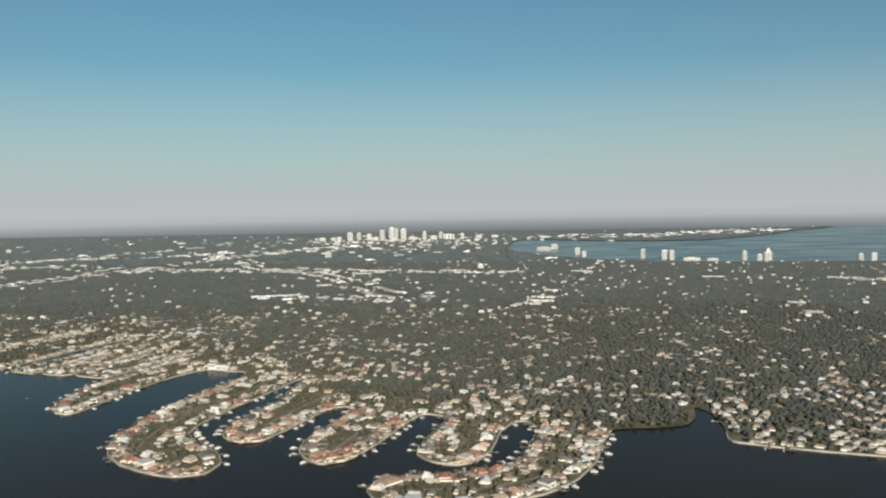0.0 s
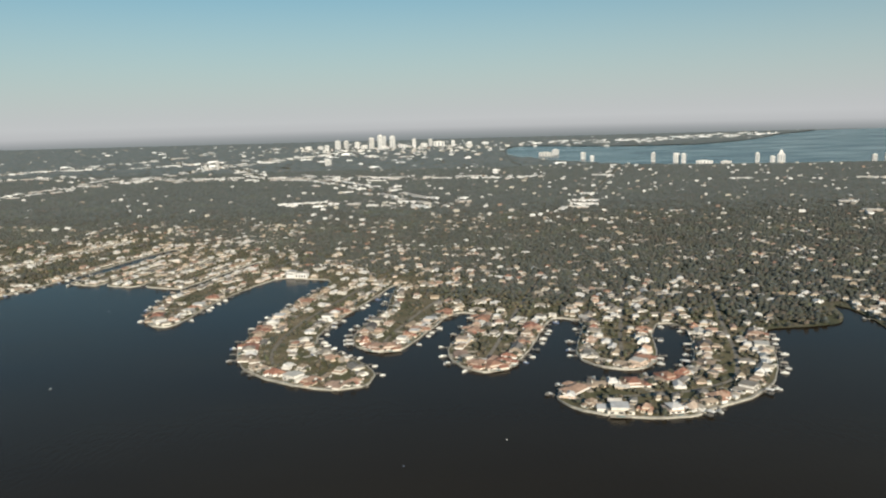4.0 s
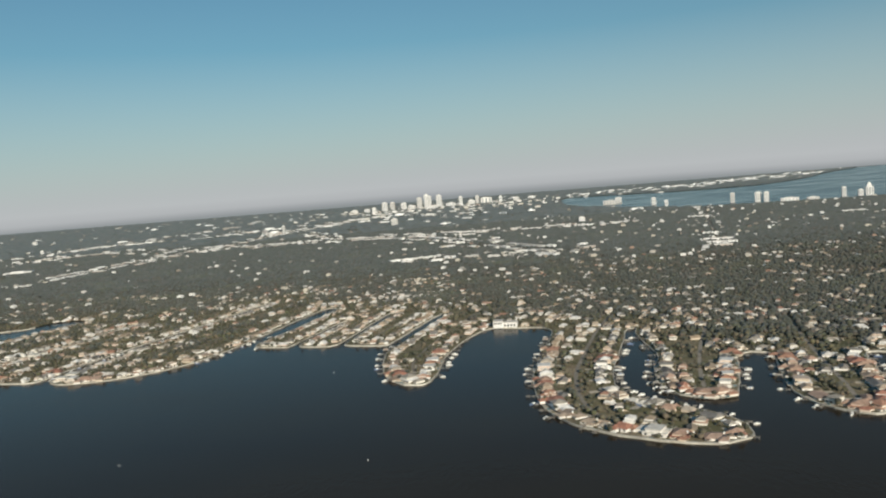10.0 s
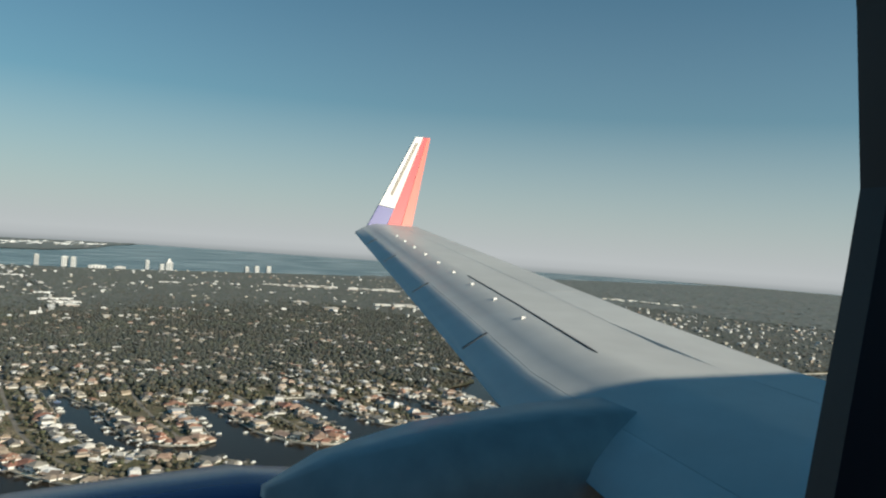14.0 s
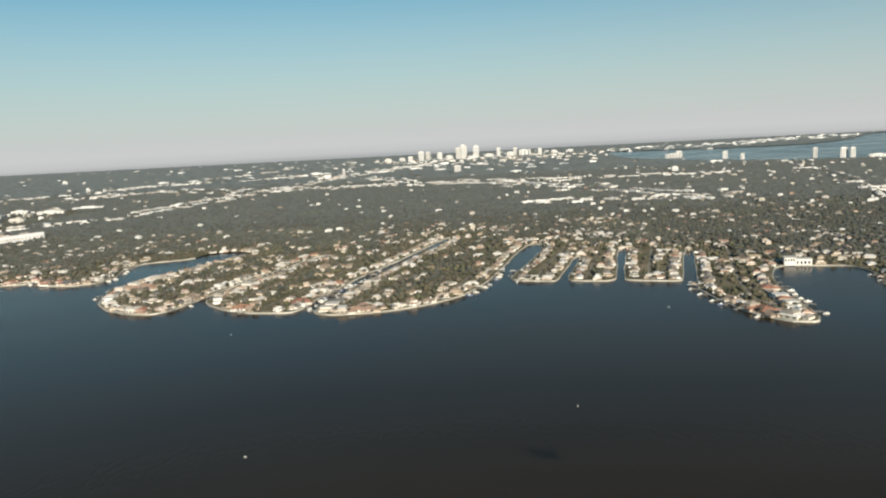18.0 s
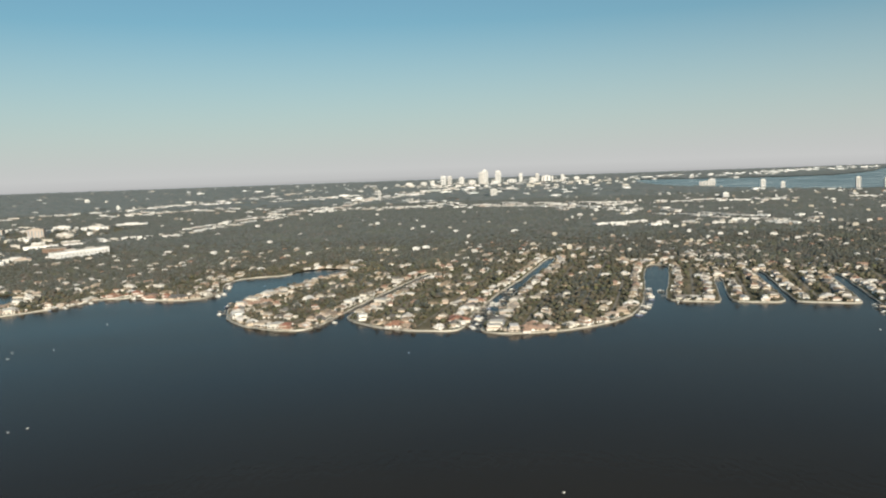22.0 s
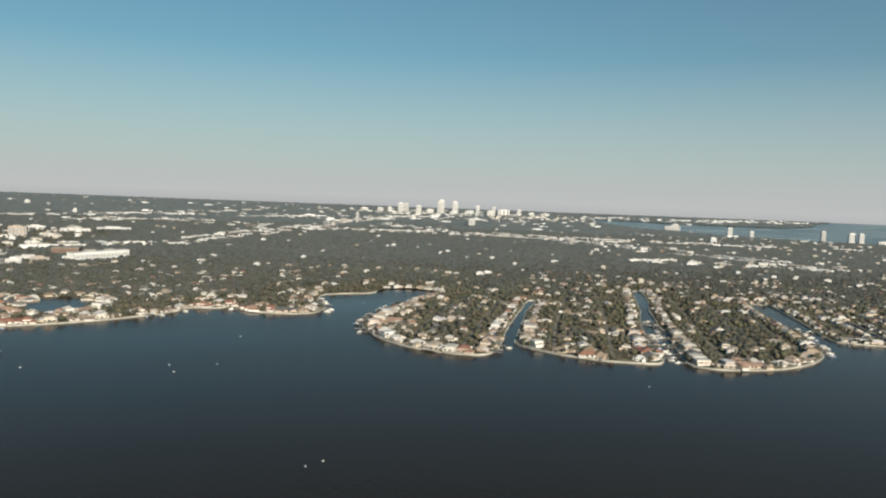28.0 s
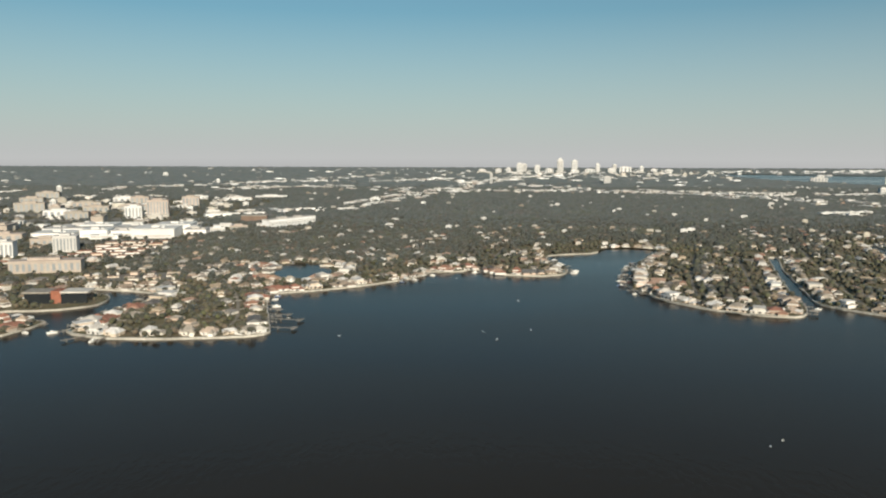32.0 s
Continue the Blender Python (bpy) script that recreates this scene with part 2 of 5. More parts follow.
M_TANWALL = varied("tan_precast", [(0.0, (0.48, 0.42, 0.37)), (0.35, (0.41, 0.38, 0.34)), (0.7, (0.53, 0.45, 0.40))], 0.85, 0.25, 0.12)
M_BRICK = varied("red_brick", [(0.0, (0.36, 0.14, 0.09)), (0.5, (0.32, 0.13, 0.09))], 0.85, 0.3, 0.4)
M_LOW = varied("mixed_low_roofs", [(0.0, (0.74, 0.73, 0.71)), (0.3, (0.55, 0.53, 0.50)), (0.5, (0.66, 0.62, 0.55)), (0.65, (0.36, 0.34, 0.32)), (0.8, (0.80, 0.80, 0.80))], 0.75, 0.25, 0.1, by="island")
M_GARAGE = varied("brown_garage_concrete", [(0.0, (0.24, 0.17, 0.13)), (0.5, (0.21, 0.15, 0.12))], 0.9, 0.3, 0.1)
M_CAR_PARK = varied("pale_paving", [(0.0, (0.33, 0.31, 0.28)), (0.5, (0.27, 0.26, 0.24))], 0.9, 0.35, 0.05)
M_PATIO = varied("pale_garden_paving", [(0.0, (0.52, 0.46, 0.37)), (0.4, (0.46, 0.42, 0.36)), (0.75, (0.58, 0.52, 0.43))], 0.85, 0.3, 0.6)
M_POOL = varied("pool_water", [(0.0, (0.10, 0.26, 0.30)), (0.5, (0.08, 0.22, 0.27))], 0.1, 0.1, 0.5)
M_TOWER = varied("pale_tower_cladding", [(0.0, (0.76, 0.75, 0.74)), (0.35, (0.68, 0.68, 0.68)), (0.65, (0.56, 0.54, 0.52)), (0.8, (0.80, 0.79, 0.78))], 0.6, 0.15, 0.08)


# ---- mesh helpers ----
def mesh_of(name, verts, faces, mat, smooth=False):
    me = bpy.data.meshes.new(name)
    me.from_pydata([tuple(v) for v in verts], [], [tuple(f) for f in faces])
    me.materials.append(mat)
    if smooth:
        me.polygons.foreach_set("use_smooth", [True] * len(me.polygons))
    me.update()
    return me


def part(name, me, parent=None, at=None, label=""):
    ob = new(name, me)
    if parent:
        ob.parent = parent
    if at is not None:
        ob.matrix_basis = at
    if label:
        ob["label"] = label
    return ob


def box_data(x0, x1, y0, y1, z0, z1, taper=0.0):
    t = taper
    v = [(x0, y0, z0), (x1, y0, z0), (x1, y1, z0), (x0, y1, z0),
         (x0 + t, y0 + t, z1), (x1 - t, y0 + t, z1), (x1 - t, y1 - t, z1), (x0 + t, y1 - t, z1)]
    f = [(3, 2, 1, 0), (4, 5, 6, 7), (0, 1, 5, 4), (1, 2, 6, 5), (2, 3, 7, 6), (3, 0, 4, 7)]
    return v, f


def join_data(*pieces):
    V, F = [], []
    for v, f in pieces:
        k = len(V)
        V += list(v)
        F += [tuple(i + k for i in q) for q in f]
    return V, F


def hip_data(x0, x1, y0, y1, z, h, over=0.35, gable=False):
    """A hip or gable roof with eaves of some thickness over a rectangle, ridge along the longer side."""
    x0, x1, y0, y1 = x0 - over, x1 + over, y0 - over, y1 + over
    if x1 - x0 >= y1 - y0:
        k = 0.02 if gable else (y1 - y0) * 0.46
        r = [(x0 + k, (y0 + y1) / 2, z + h), (x1 - k, (y0 + y1) / 2, z + h)]
        top = [(4, 5, 9, 8), (5, 6, 9), (6, 7, 8, 9), (7, 4, 8)]
    else:
        k = 0.02 if gable else (x1 - x0) * 0.46
        r = [((x0 + x1) / 2, y0 + k, z + h), ((x0 + x1) / 2, y1 - k, z + h)]
        top = [(4, 5, 8), (5, 6, 9, 8), (6, 7, 9), (7, 4, 8, 9)]
    v = [(x0, y0, z - 0.12), (x1, y0, z - 0.12), (x1, y1, z - 0.12), (x0, y1, z - 0.12),
         (x0, y0, z), (x1, y0, z), (x1, y1, z), (x0, y1, z)] + r
    f = [(3, 2, 1, 0), (0, 1, 5, 4), (1, 2, 6, 5), (2, 3, 7, 6), (3, 0, 4, 7)] + top
    return v, f


def cyl_data(r, z0, z1, n=12, r2=None, cx=0.0, cy=0.0):
    r2 = r if r2 is None else r2
    a = [2 * math.pi * i / n for i in range(n)]
    v = [(cx + r * math.cos(q), cy + r * math.sin(q), z0) for q in a] + [(cx + r2 * math.cos(q), cy + r2 * math.sin(q), z1) for q in a]
    f = [(i, (i + 1) % n, n + (i + 1) % n, n + i) for i in range(n)] + [tuple(range(n - 1, -1, -1)), tuple(range(n, 2 * n))]
    return v, f


# ---- the plan of the shore, north to south ----
LAND_Z = 0.8
NORTH = [(-4600, 560), (-2200, 600), (-1300, 640), (-1050, 660), (-983, 681), (-976, 702), (-974, 719), (-990, 722), (-1014, 729),
         (-1016, 744), (-986, 748), (-967, 763), (-968, 784), (-978, 798), (-996, 808), (-1004, 820), (-968, 812), (-940, 799),
         (-943, 772), (-949, 740), (-955, 712), (-953, 694), (-934, 683), (-904, 680), (-879, 683), (-857, 687), (-849, 694),
         (-853, 712), (-860, 740), (-869, 775), (-874, 803), (-842, 816), (-811, 838), (-777, 873), (-771, 899), (-754, 896),
         (-733, 911), (-729, 891), (-713, 883), (-689, 878), (-671, 884), (-662, 914)]
ISLES = [(-672, 950), (-670, 990), (-654, 1001), (-622, 1010), (-609, 1044), (-582, 1051), (-555, 1034), (-574, 1003),
         (-591, 963), (-613, 912), (-632, 846), (-634, 828), (-625, 788), (-607, 760), (-584, 741), (-560, 735), (-548, 752),
         (-528, 826), (-504, 899), (-476, 985), (-466, 985), (-493, 914), (-517, 830), (-533, 776), (-527, 762), (-508, 738),
         (-481, 722), (-455, 717), (-447, 726), (-443, 754), (-411, 863), (-383, 934), (-338, 1078), (-329, 1078), (-349, 1000),
         (-377, 930), (-413, 801), (-437, 716), (-429, 707), (-413, 703), (-383, 706), (-356, 719), (-327, 745), (-306, 793)]
BLOCKS = [(-285, 866), (-265, 945), (-246, 1000), (-230, 985), (-246, 925), (-285, 806), (-281, 797), (-265, 790), (-251, 785),
          (-246, 794), (-214, 900), (-207, 898), (-242, 786), (-226, 779), (-208, 775), (-200, 784), (-167, 930), (-158, 928),
          (-196, 779), (-190, 772), (-155, 760), (-150, 771), (-110, 900), (-101, 897), (-144, 756), (-152, 730), (-151, 690),
          (-146, 652), (-131, 625), (-113, 620), (-105, 655), (-102, 700), (-88, 750), (-68, 795), (-56, 803), (-30, 794), (-10, 789)]
HOOK = [(-5, 768), (-14, 724), (-28, 668), (-38, 621), (-40, 572), (-36, 537), (-23, 509), (-1, 488), (23, 474), (46, 467), (63, 474),
        (67, 495), (55, 520), (36, 535), (16, 562), (13, 588), (22, 632), (44, 704), (58, 757), (67, 756), (61, 735), (60, 699),
        (61, 656), (47, 618), (41, 583), (45, 557), (62, 542), (80, 545), (89, 569), (102, 604), (111, 635), (122, 647), (137, 641),
        (134, 622), (123, 585), (113, 544), (114, 526), (122, 507), (138, 493), (153, 501)]
FINGERS = [(166, 528), (178, 567), (190, 608), (199, 624), (217, 615), (217, 594), (203, 542), (202, 517), (212, 501), (229, 493),
           (244, 499), (253, 517), (259, 541), (263, 571), (274, 599), (286, 601), (293, 582), (287, 551), (279, 519), (271, 500),
           (251, 484), (232, 476), (211, 475), (197, 472), (183, 465), (176, 447), (187, 428), (206, 418), (226, 414), (247, 416),
           (268, 430), (290, 442), (312, 466), (328, 502), (341, 552), (350, 578), (381, 580), (409, 586)]
SOUTH = [(423, 606), (431, 645), (441, 628), (439, 578), (431, 548), (454, 537), (512, 518), (600, 495), (760, 440), (1000, 340), (1700, 60), (4700, -1100)]


def chaikin(p, rounds=2):
    for _ in range(rounds):
        q = [p[0]]
        for a, b in zip(p, p[1:]):
            q += [a * 0.82 + b * 0.18, a * 0.18 + b * 0.82]
        p = q + [p[-1]]
    return p


def resample(p, step):
    out = [p[0]]
    for a, b in zip(p, p[1:]):
        k = max(1, int((b - a).length / step))
        out += [a.lerp(b, (i + 1) / k) for i in range(k)]
    return out


COAST = resample(chaikin([Vector(p) for p in NORTH + ISLES + BLOCKS + HOOK + FINGERS + SOUTH]), 14.0)
rng = random.Random(7)
COAST = [p + Vector((rng.uniform(-0.5, 0.5), rng.uniform(-0.5, 0.5))) for p in COAST]
LAND_EDGE = COAST + [Vector((4700, 4850)), Vector((-4600, 4850))]


def flat_sheet(name, outline, z, mat):
    from mathutils.geometry import tessellate_polygon
    pts = [Vector((p[0], p[1], 0)) for p in outline]
    tris = tessellate_polygon([pts])
    up = []
    for a, b, c in tris:
        n = (pts[b] - pts[a]).cross(pts[c] - pts[a])
        up.append((a, b, c) if n.z > 0 else (a, c, b))
    return new(name, mesh_of(name, [(p.x, p.y, z) for p in pts], up, mat))


EDGE_A = np.array([[p.x, p.y] for p in LAND_EDGE])
EDGE_B = np.roll(EDGE_A, -1, axis=0)


def inside(pts, a=EDGE_A, b=EDGE_B):
    pts = np.asarray(pts, float)
    res = np.zeros(len(pts), bool)
    for i in range(0, len(pts), 20000):
        x, y = pts[i:i + 20000, :1], pts[i:i + 20000, 1:]
        cross = (a[:, 1] > y) != (b[:, 1] > y)
        with np.errstate(divide="ignore", invalid="ignore"):
            xi = (b[:, 0] - a[:, 0]) * (y - a[:, 1]) / (b[:, 1] - a[:, 1]) + a[:, 0]
        res[i:i + 20000] = (np.sum(cross & (x < xi), axis=1) % 2) == 1
    return res


def shore_distance(pts):
    """Distance to the coast line, for points near it."""
    c = EDGE_A[:len(COAST)]
    d = c[1:] - c[:-1]
    dd = (d * d).sum(1)
    out = np.empty(len(pts))
    for i in range(0, len(pts), 4000):
        p = pts[i:i + 4000, None, :]
        t = np.clip(((p - c[:-1]) * d).sum(2) / dd, 0, 1)
        out[i:i + 4000] = np.sqrt(((p - c[:-1] - t[..., None] * d) ** 2).sum(2).min(1))
    return out


FAR_BAY = [(318, 2960), (345, 2800), (430, 2600), (530, 2400), (640, 2270), (780, 2215), (1000, 2165), (1350, 2140), (1700, 2085), (2426, 2080), (3105, 2050),
           (3517, 1950), (4690, 1650), (4690, 4840), (2380, 4840), (2100, 4480), (1940, 4330), (1567, 3770), (1370, 3560), (1179, 3390), (950, 3390), (800, 3430), (420, 3650), (345, 3400)]
POND = [(-896, 893), (-893, 922), (-880, 940), (-860, 934), (-848, 906), (-845, 878), (-858, 862), (-878, 866)]
BAY_A = np.array(FAR_BAY, float)
BAY_B = np.roll(BAY_A, -1, axis=0)
POND_A = np.array(POND, float)
POND_B = np.roll(POND_A, -1, axis=0)

water = flat_sheet("water", [(-4900, -1500), (4900, -1500), (4900, 4880), (-4900, 4880)], 0.0, M_WATER)
tagged(water, "dark blue-grey rippled bay water", "water", kind="structure")
ground = flat_sheet("ground", LAND_EDGE, LAND_Z, M_LAND)
tagged(ground, "low green and tan coastal land under trees", "ground", kind="structure")
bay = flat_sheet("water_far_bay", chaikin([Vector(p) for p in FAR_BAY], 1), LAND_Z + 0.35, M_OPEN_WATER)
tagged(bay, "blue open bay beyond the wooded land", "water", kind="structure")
pond = flat_sheet("water_pond", chaikin([Vector(p) for p in POND]), LAND_Z + 0.06, M_WATER)
tagged(pond, "dark lagoon ringed by houses", "water", kind="structure")


def seawall(pts, name):
    """A concrete wall with a flat coping along the water's edge."""
    V, F = [], []
    for i, p in enumerate(pts):
        a, b = pts[max(0, i - 1)], pts[min(len(pts) - 1, i + 1)]
        t = (b - a).normalized()
        n = Vector((-t.y, t.x))
        deep = 0.4 + 1.0 * min(1.0, max(0.0, (n.y - 0.45) * 3))      # a broad walk towards the open bay
        for off, z in ((-0.3, -0.4), (-0.3, LAND_Z + 0.16), (deep, LAND_Z + 0.16), (deep, LAND_Z - 0.2)):
            q = p + n * off
            V.append((q.x, q.y, z))
        if i:
            k = 4 * i
            F += [(k - 4, k, k + 1, k - 3), (k - 3, k + 1, k + 2, k - 2), (k - 2, k + 2, k + 3, k - 1)]
    ob = new(name, mesh_of(name, V, F, M_WALLCAP))
    return tagged(ob, "pale concrete seawall along the water", "seawall", kind="structure")


def wild_bank(p):
    """Wooded banks with no wall: the head of the inlet, and the south-eastern cove."""
    return (-617 < p.x < -548 and p.y > 1005) or (350 < p.x < 440 and p.y > 570)


run_of = []
for p in COAST + [None]:
    if p is None or wild_bank(p) or len(run_of) > 60:
        if len(run_of) > 2:
            seawall(run_of, "trim_seawall")
        run_of = run_of[-1:] if p is not None and not wild_bank(p) else []
    if p is not None and not wild_bank(p):
        run_of.append(p)
E_AX = Vector((0.286, 0.958))      # streets run this way, and square to it
N_AX = Vector((-0.958, 0.286))


# ---- roads ----
def road(pts, width, name="road", mat=M_ROAD, z=LAND_Z + 0.05):
    pts = resample(chaikin([Vector(p) for p in pts], 2), 12.0)
    V, F = [], []
    for i, p in enumerate(pts):
        a, b = pts[max(0, i - 1)], pts[min(len(pts) - 1, i + 1)]
        t = (b - a).normalized()
        n = Vector((-t.y, t.x)) * width / 2
        V += [(p.x + n.x, p.y + n.y, z), (p.x - n.x, p.y - n.y, z)]
        if i:
            F.append((2 * i - 2, 2 * i - 1, 2 * i + 1, 2 * i))
    ob = new(name, mesh_of(name, V, F, mat))
    tagged(ob, "pale worn concrete street between houses", "road", kind="structure")
    return pts


STREETS = [
    [(14, 496), (-8, 520), (-14, 560), (-8, 620), (12, 690), (36, 770), (90, 900)],
    [(66, 566), (74, 600), (92, 660), (130, 760)], [(138, 515), (150, 560), (168, 640), (200, 760)],
    [(230, 515), (238, 560), (256, 640), (285, 760)], [(200, 446), (250, 450), (290, 470), (308, 520), (320, 580), (350, 700)],
    [(-122, 640), (-128, 690), (-112, 760), (-80, 860), (-60, 930)], [(-176, 780), (-130, 940)], [(-224, 792), (-184, 930)], [(-264, 803), (-215, 960)],
    [(-408, 720), (-385, 800), (-345, 930), (-310, 1050)], [(-375, 718), (-350, 800), (-312, 930), (-280, 1040)], [(-345, 738), (-325, 800), (-290, 920)],
    [(-510, 755), (-490, 830), (-455, 940), (-420, 1040)], [(-478, 735), (-455, 810), (-420, 930), (-385, 1060)],
    [(-600, 790), (-585, 850), (-560, 930), (-530, 1010)], [(-570, 760), (-550, 830), (-525, 910), (-500, 990)],
    [(-930, 700), (-890, 700), (-870, 712), (-890, 790), (-920, 860)], [(-860, 835), (-820, 860), (-800, 900), (-830, 940), (-900, 930)],
    [(-700, 905), (-720, 960), (-700, 1060)],
]
ROAD_PTS = []
for i, s in enumerate(STREETS):
    ROAD_PTS += [(p.x, p.y) for p in resample(road(s, 2.8 if i < 5 else 1.9), 3.5)]
AVENUES = [
    [(-1295, 2154), (-1080, 2318), (-848, 2125), (-511, 2061)], [(-1086, 1413), (-927, 1508), (-852, 1818), (-743, 2143), (-659, 2562), (-427, 3190)],
    [(-330, 2080), (-218, 1976), (-120, 1813), (37, 1509), (140, 1370)], [(-522, 2080), (-149, 1980), (11, 1975), (300, 1930)],
    [(313, 1287), (355, 1395), (470, 1800), (630, 2340)], [(-180, 1425), (-96, 1450), (100, 1372)],
    [(-355, 2000), (-539, 2427), (-940, 2951)], [(-1500, 2560), (-900, 2700), (-347, 3245), (-195, 2965), (20, 2898)], [(-1700, 1950), (-1300, 2500), (-1000, 3300)],
]
for s in AVENUES:
    road(s, 6.0)


# ---- houses ----
def windows_on(house, L, W, z0, floors, side):
    n = 3 if L > 8 and floors == 1 else 2
    for fl in range(floors):
        for i in range(n):
            x = -L / 2 + L * (i + 0.5) / n
            w = 0.8 if (i + fl) % 2 else 0.55
            y0 = side * W / 2
            v, f = box_data(x - w, x + w, min(y0, y0 + side * 0.05), max(y0, y0 + side * 0.05), z0 + 0.25 + fl * 1.4, z0 + 1.05 + fl * 1.4)
            part("window", WINDOW_MESH.setdefault(("y", w, y0, x, z0, fl), mesh_of("window", v, f, M_GLASS)), house)


WINDOW_MESH = {}


def make_house(L, W, floors, roof, style, wing=None, chimney=False, side=0.0, windows=True):
    """A house at the origin, its long side along x and its garden front towards -y. An upper floor is set back over the
    lower one, and a lower garage block stands at one end."""
    H, gable = 1.45, style == "gable"
    pieces = [box_data(-L / 2, L / 2, -W / 2, W / 2, -0.2, H)]
    sg = 1 if side > 0 else -1
    gx0, gx1 = sorted((sg * (L / 2 - 0.1), sg * (L / 2 + abs(side))))
    gy0, gy1 = -W * 0.18, W * 0.56
    if side:
        pieces.append(box_data(gx0, gx1, gy0, gy1, -0.2, H * 0.9))
    if wing:
        wl_, ww, wx = wing
        pieces.append(box_data(wx - ww / 2, wx + ww / 2, -W / 2 - wl_, -W / 2 + 0.2, -0.2, 1.45))
    ux0, ux1, uy0, uy1 = -L * 0.36, L * 0.28, -W * 0.44, W * 0.40
    if floors == 2:
        pieces.append(box_data(ux0, ux1, uy0, uy1, H, 2 * H))
    house = new("house", mesh_of("house", *join_data(*pieces), M_STUCCO))
    if style == "flat":
        rim = join_data(box_data(-L / 2 - 0.15, L / 2 + 0.15, -W / 2 - 0.15, W / 2 + 0.15, H, H + 0.25), box_data(L * 0.31, L * 0.42, -W / 5, W / 6, H + 0.25, H + 0.6))
        top = part("roof", mesh_of("roof", *rim, roof), house)
        part("upper_roof", mesh_of("upper_roof", *join_data(box_data(ux0 - 0.15, ux1 + 0.3, uy0 - 0.4, uy1 + 0.15, 2 * H, 2 * H + 0.28)), roof), house)
    else:
        top = part("roof", mesh_of("roof", *hip_data(-L / 2, L / 2, -W / 2, W / 2, H, 0.24 * min(L, W) + 0.1, gable=gable), roof), house)
        if floors == 2:
            top = part("upper_roof", mesh_of("upper_roof", *hip_data(ux0, ux1, uy0, uy1, 2 * H, 0.25 * min(ux1 - ux0, uy1 - uy0) + 0.1, gable=gable), roof), house)
    if side:
        lid = box_data(gx0, gx1 + 0.1, gy0 - 0.1, gy1 + 0.1, H * 0.9, H * 0.9 + 0.22) if style == "flat" else hip_data(gx0, gx1, gy0, gy1, H * 0.9, 0.22 * min(gx1 - gx0, gy1 - gy0) + 0.15, 0.25, gable)
        part("garage_roof", mesh_of("garage_roof", *lid, roof), house)
    if wing:
        part("wing_roof", mesh_of("wing_roof", *hip_data(wx - ww / 2, wx + ww / 2, -W / 2 - wl_, -W / 2 + ww * 0.45, 1.46, 0.26 * ww + 0.1, gable=gable), roof), house)
    if chimney:
        part("chimney", mesh_of("chimney", *join_data(box_data(L * 0.3, L * 0.3 + 0.7, -0.4, 0.4, H - 0.2, H + 2.0), box_data(L * 0.3 - 0.1, L * 0.3 + 0.8, -0.5, 0.5, H + 2.0, H + 2.15)), M_STUCCO), top)
    if windows:
        windows_on(house, L, W, 0.1, 1, -1)
        part("patio", mesh_of("patio", *box_data(-L * 0.42, L * 0.38, -W / 2 - 2.4, -W / 2, -0.1, 0.06), M_PATIO), house, label="pale paved terrace")
        part("driveway", mesh_of("driveway", *box_data(gx0 + 0.2, gx1 - 0.2, gy1 + 0.06, gy1 + 4.6, -0.1, 0.05), M_PATIO), house, label="pale driveway")
        if floors == 2 or style == "flat":
            part("pool", mesh_of("pool", *box_data(-L * 0.18, L * 0.14, -W / 2 - 2.1, -W / 2 - 0.9, -0.05, 0.09), M_POOL), house, label="small blue swimming pool")
        v, f = box_data(gx0 + 0.4, gx1 - 0.4, gy1, gy1 + 0.06, 0.0, 1.1)
        part("garage_door", mesh_of("garage_door", v, f, M_HULL), house)
    return house


PALE, TAN, CLAY, GREY = "pale roof", "tan tile roof", "terracotta tile roof", "grey shingle roof"
ROOFS = {PALE: ROOF_WHITE, TAN: ROOF_TAN, CLAY: ROOF_CLAY, GREY: ROOF_GREY}
KINDS = [
    (9.5, 5.6, 1, PALE, "hip", (2.6, 3.6, -2.4), False, 3.2), (10.5, 6.2, 1, PALE, "gable", (2.2, 3.4, 2.8), True, -2.8), (8.4, 6.4, 2, PALE, "hip", None, False, 3.6),
    (9.0, 6.0, 2, PALE, "flat", None, False, -3.4), (11.5, 6.6, 1, PALE, "hip", (3.4, 4.2, 3.2), False, -3.0), (9.8, 6.0, 1, TAN, "hip", (2.4, 3.8, 2.2), True, 3.4),
    (8.6, 6.6, 2, TAN, "hip", (2.0, 3.4, -1.8), False, 3.0), (10.8, 5.8, 1, TAN, "gable", None, False, -3.6), (9.4, 6.4, 1, CLAY, "hip", (2.6, 3.8, -2.4), False, 3.4),
    (8.8, 6.8, 2, CLAY, "hip", (1.8, 3.6, 1.8), True, -3.2), (10.6, 6.4, 2, CLAY, "hip", (2.8, 4.0, 3.0), False, -3.8), (9.2, 5.6, 1, GREY, "gable", (2.2, 3.2, -2.2), False, 3.0),
    (8.2, 5.6, 1, GREY, "hip", None, False, 2.8),
]
WEIGHTS = [10, 8, 11, 11, 9, 7, 7, 6, 7, 7, 6, 4, 3]
CLAY_WEIGHTS = [9, 6, 8, 11, 8, 8, 8, 5, 9, 10, 9, 3, 2]     # the southern hook and fingers have more clay roofs


def kind_at(x, y):
    return rng.choices(range(len(KINDS)), CLAY_WEIGHTS if x > -60 and y < 680 else WEIGHTS)[0]


rng = random.Random(11)
HOUSE_AT = []


def free(x, y, gap):
    for hx, hy, r in HOUSE_AT:
        if abs(hx - x) < gap + r and abs(hy - y) < gap + r and (hx - x) ** 2 + (hy - y) ** 2 < (gap + r) ** 2:
            return False
    return True


ROAD_ARR = np.array(ROAD_PTS)


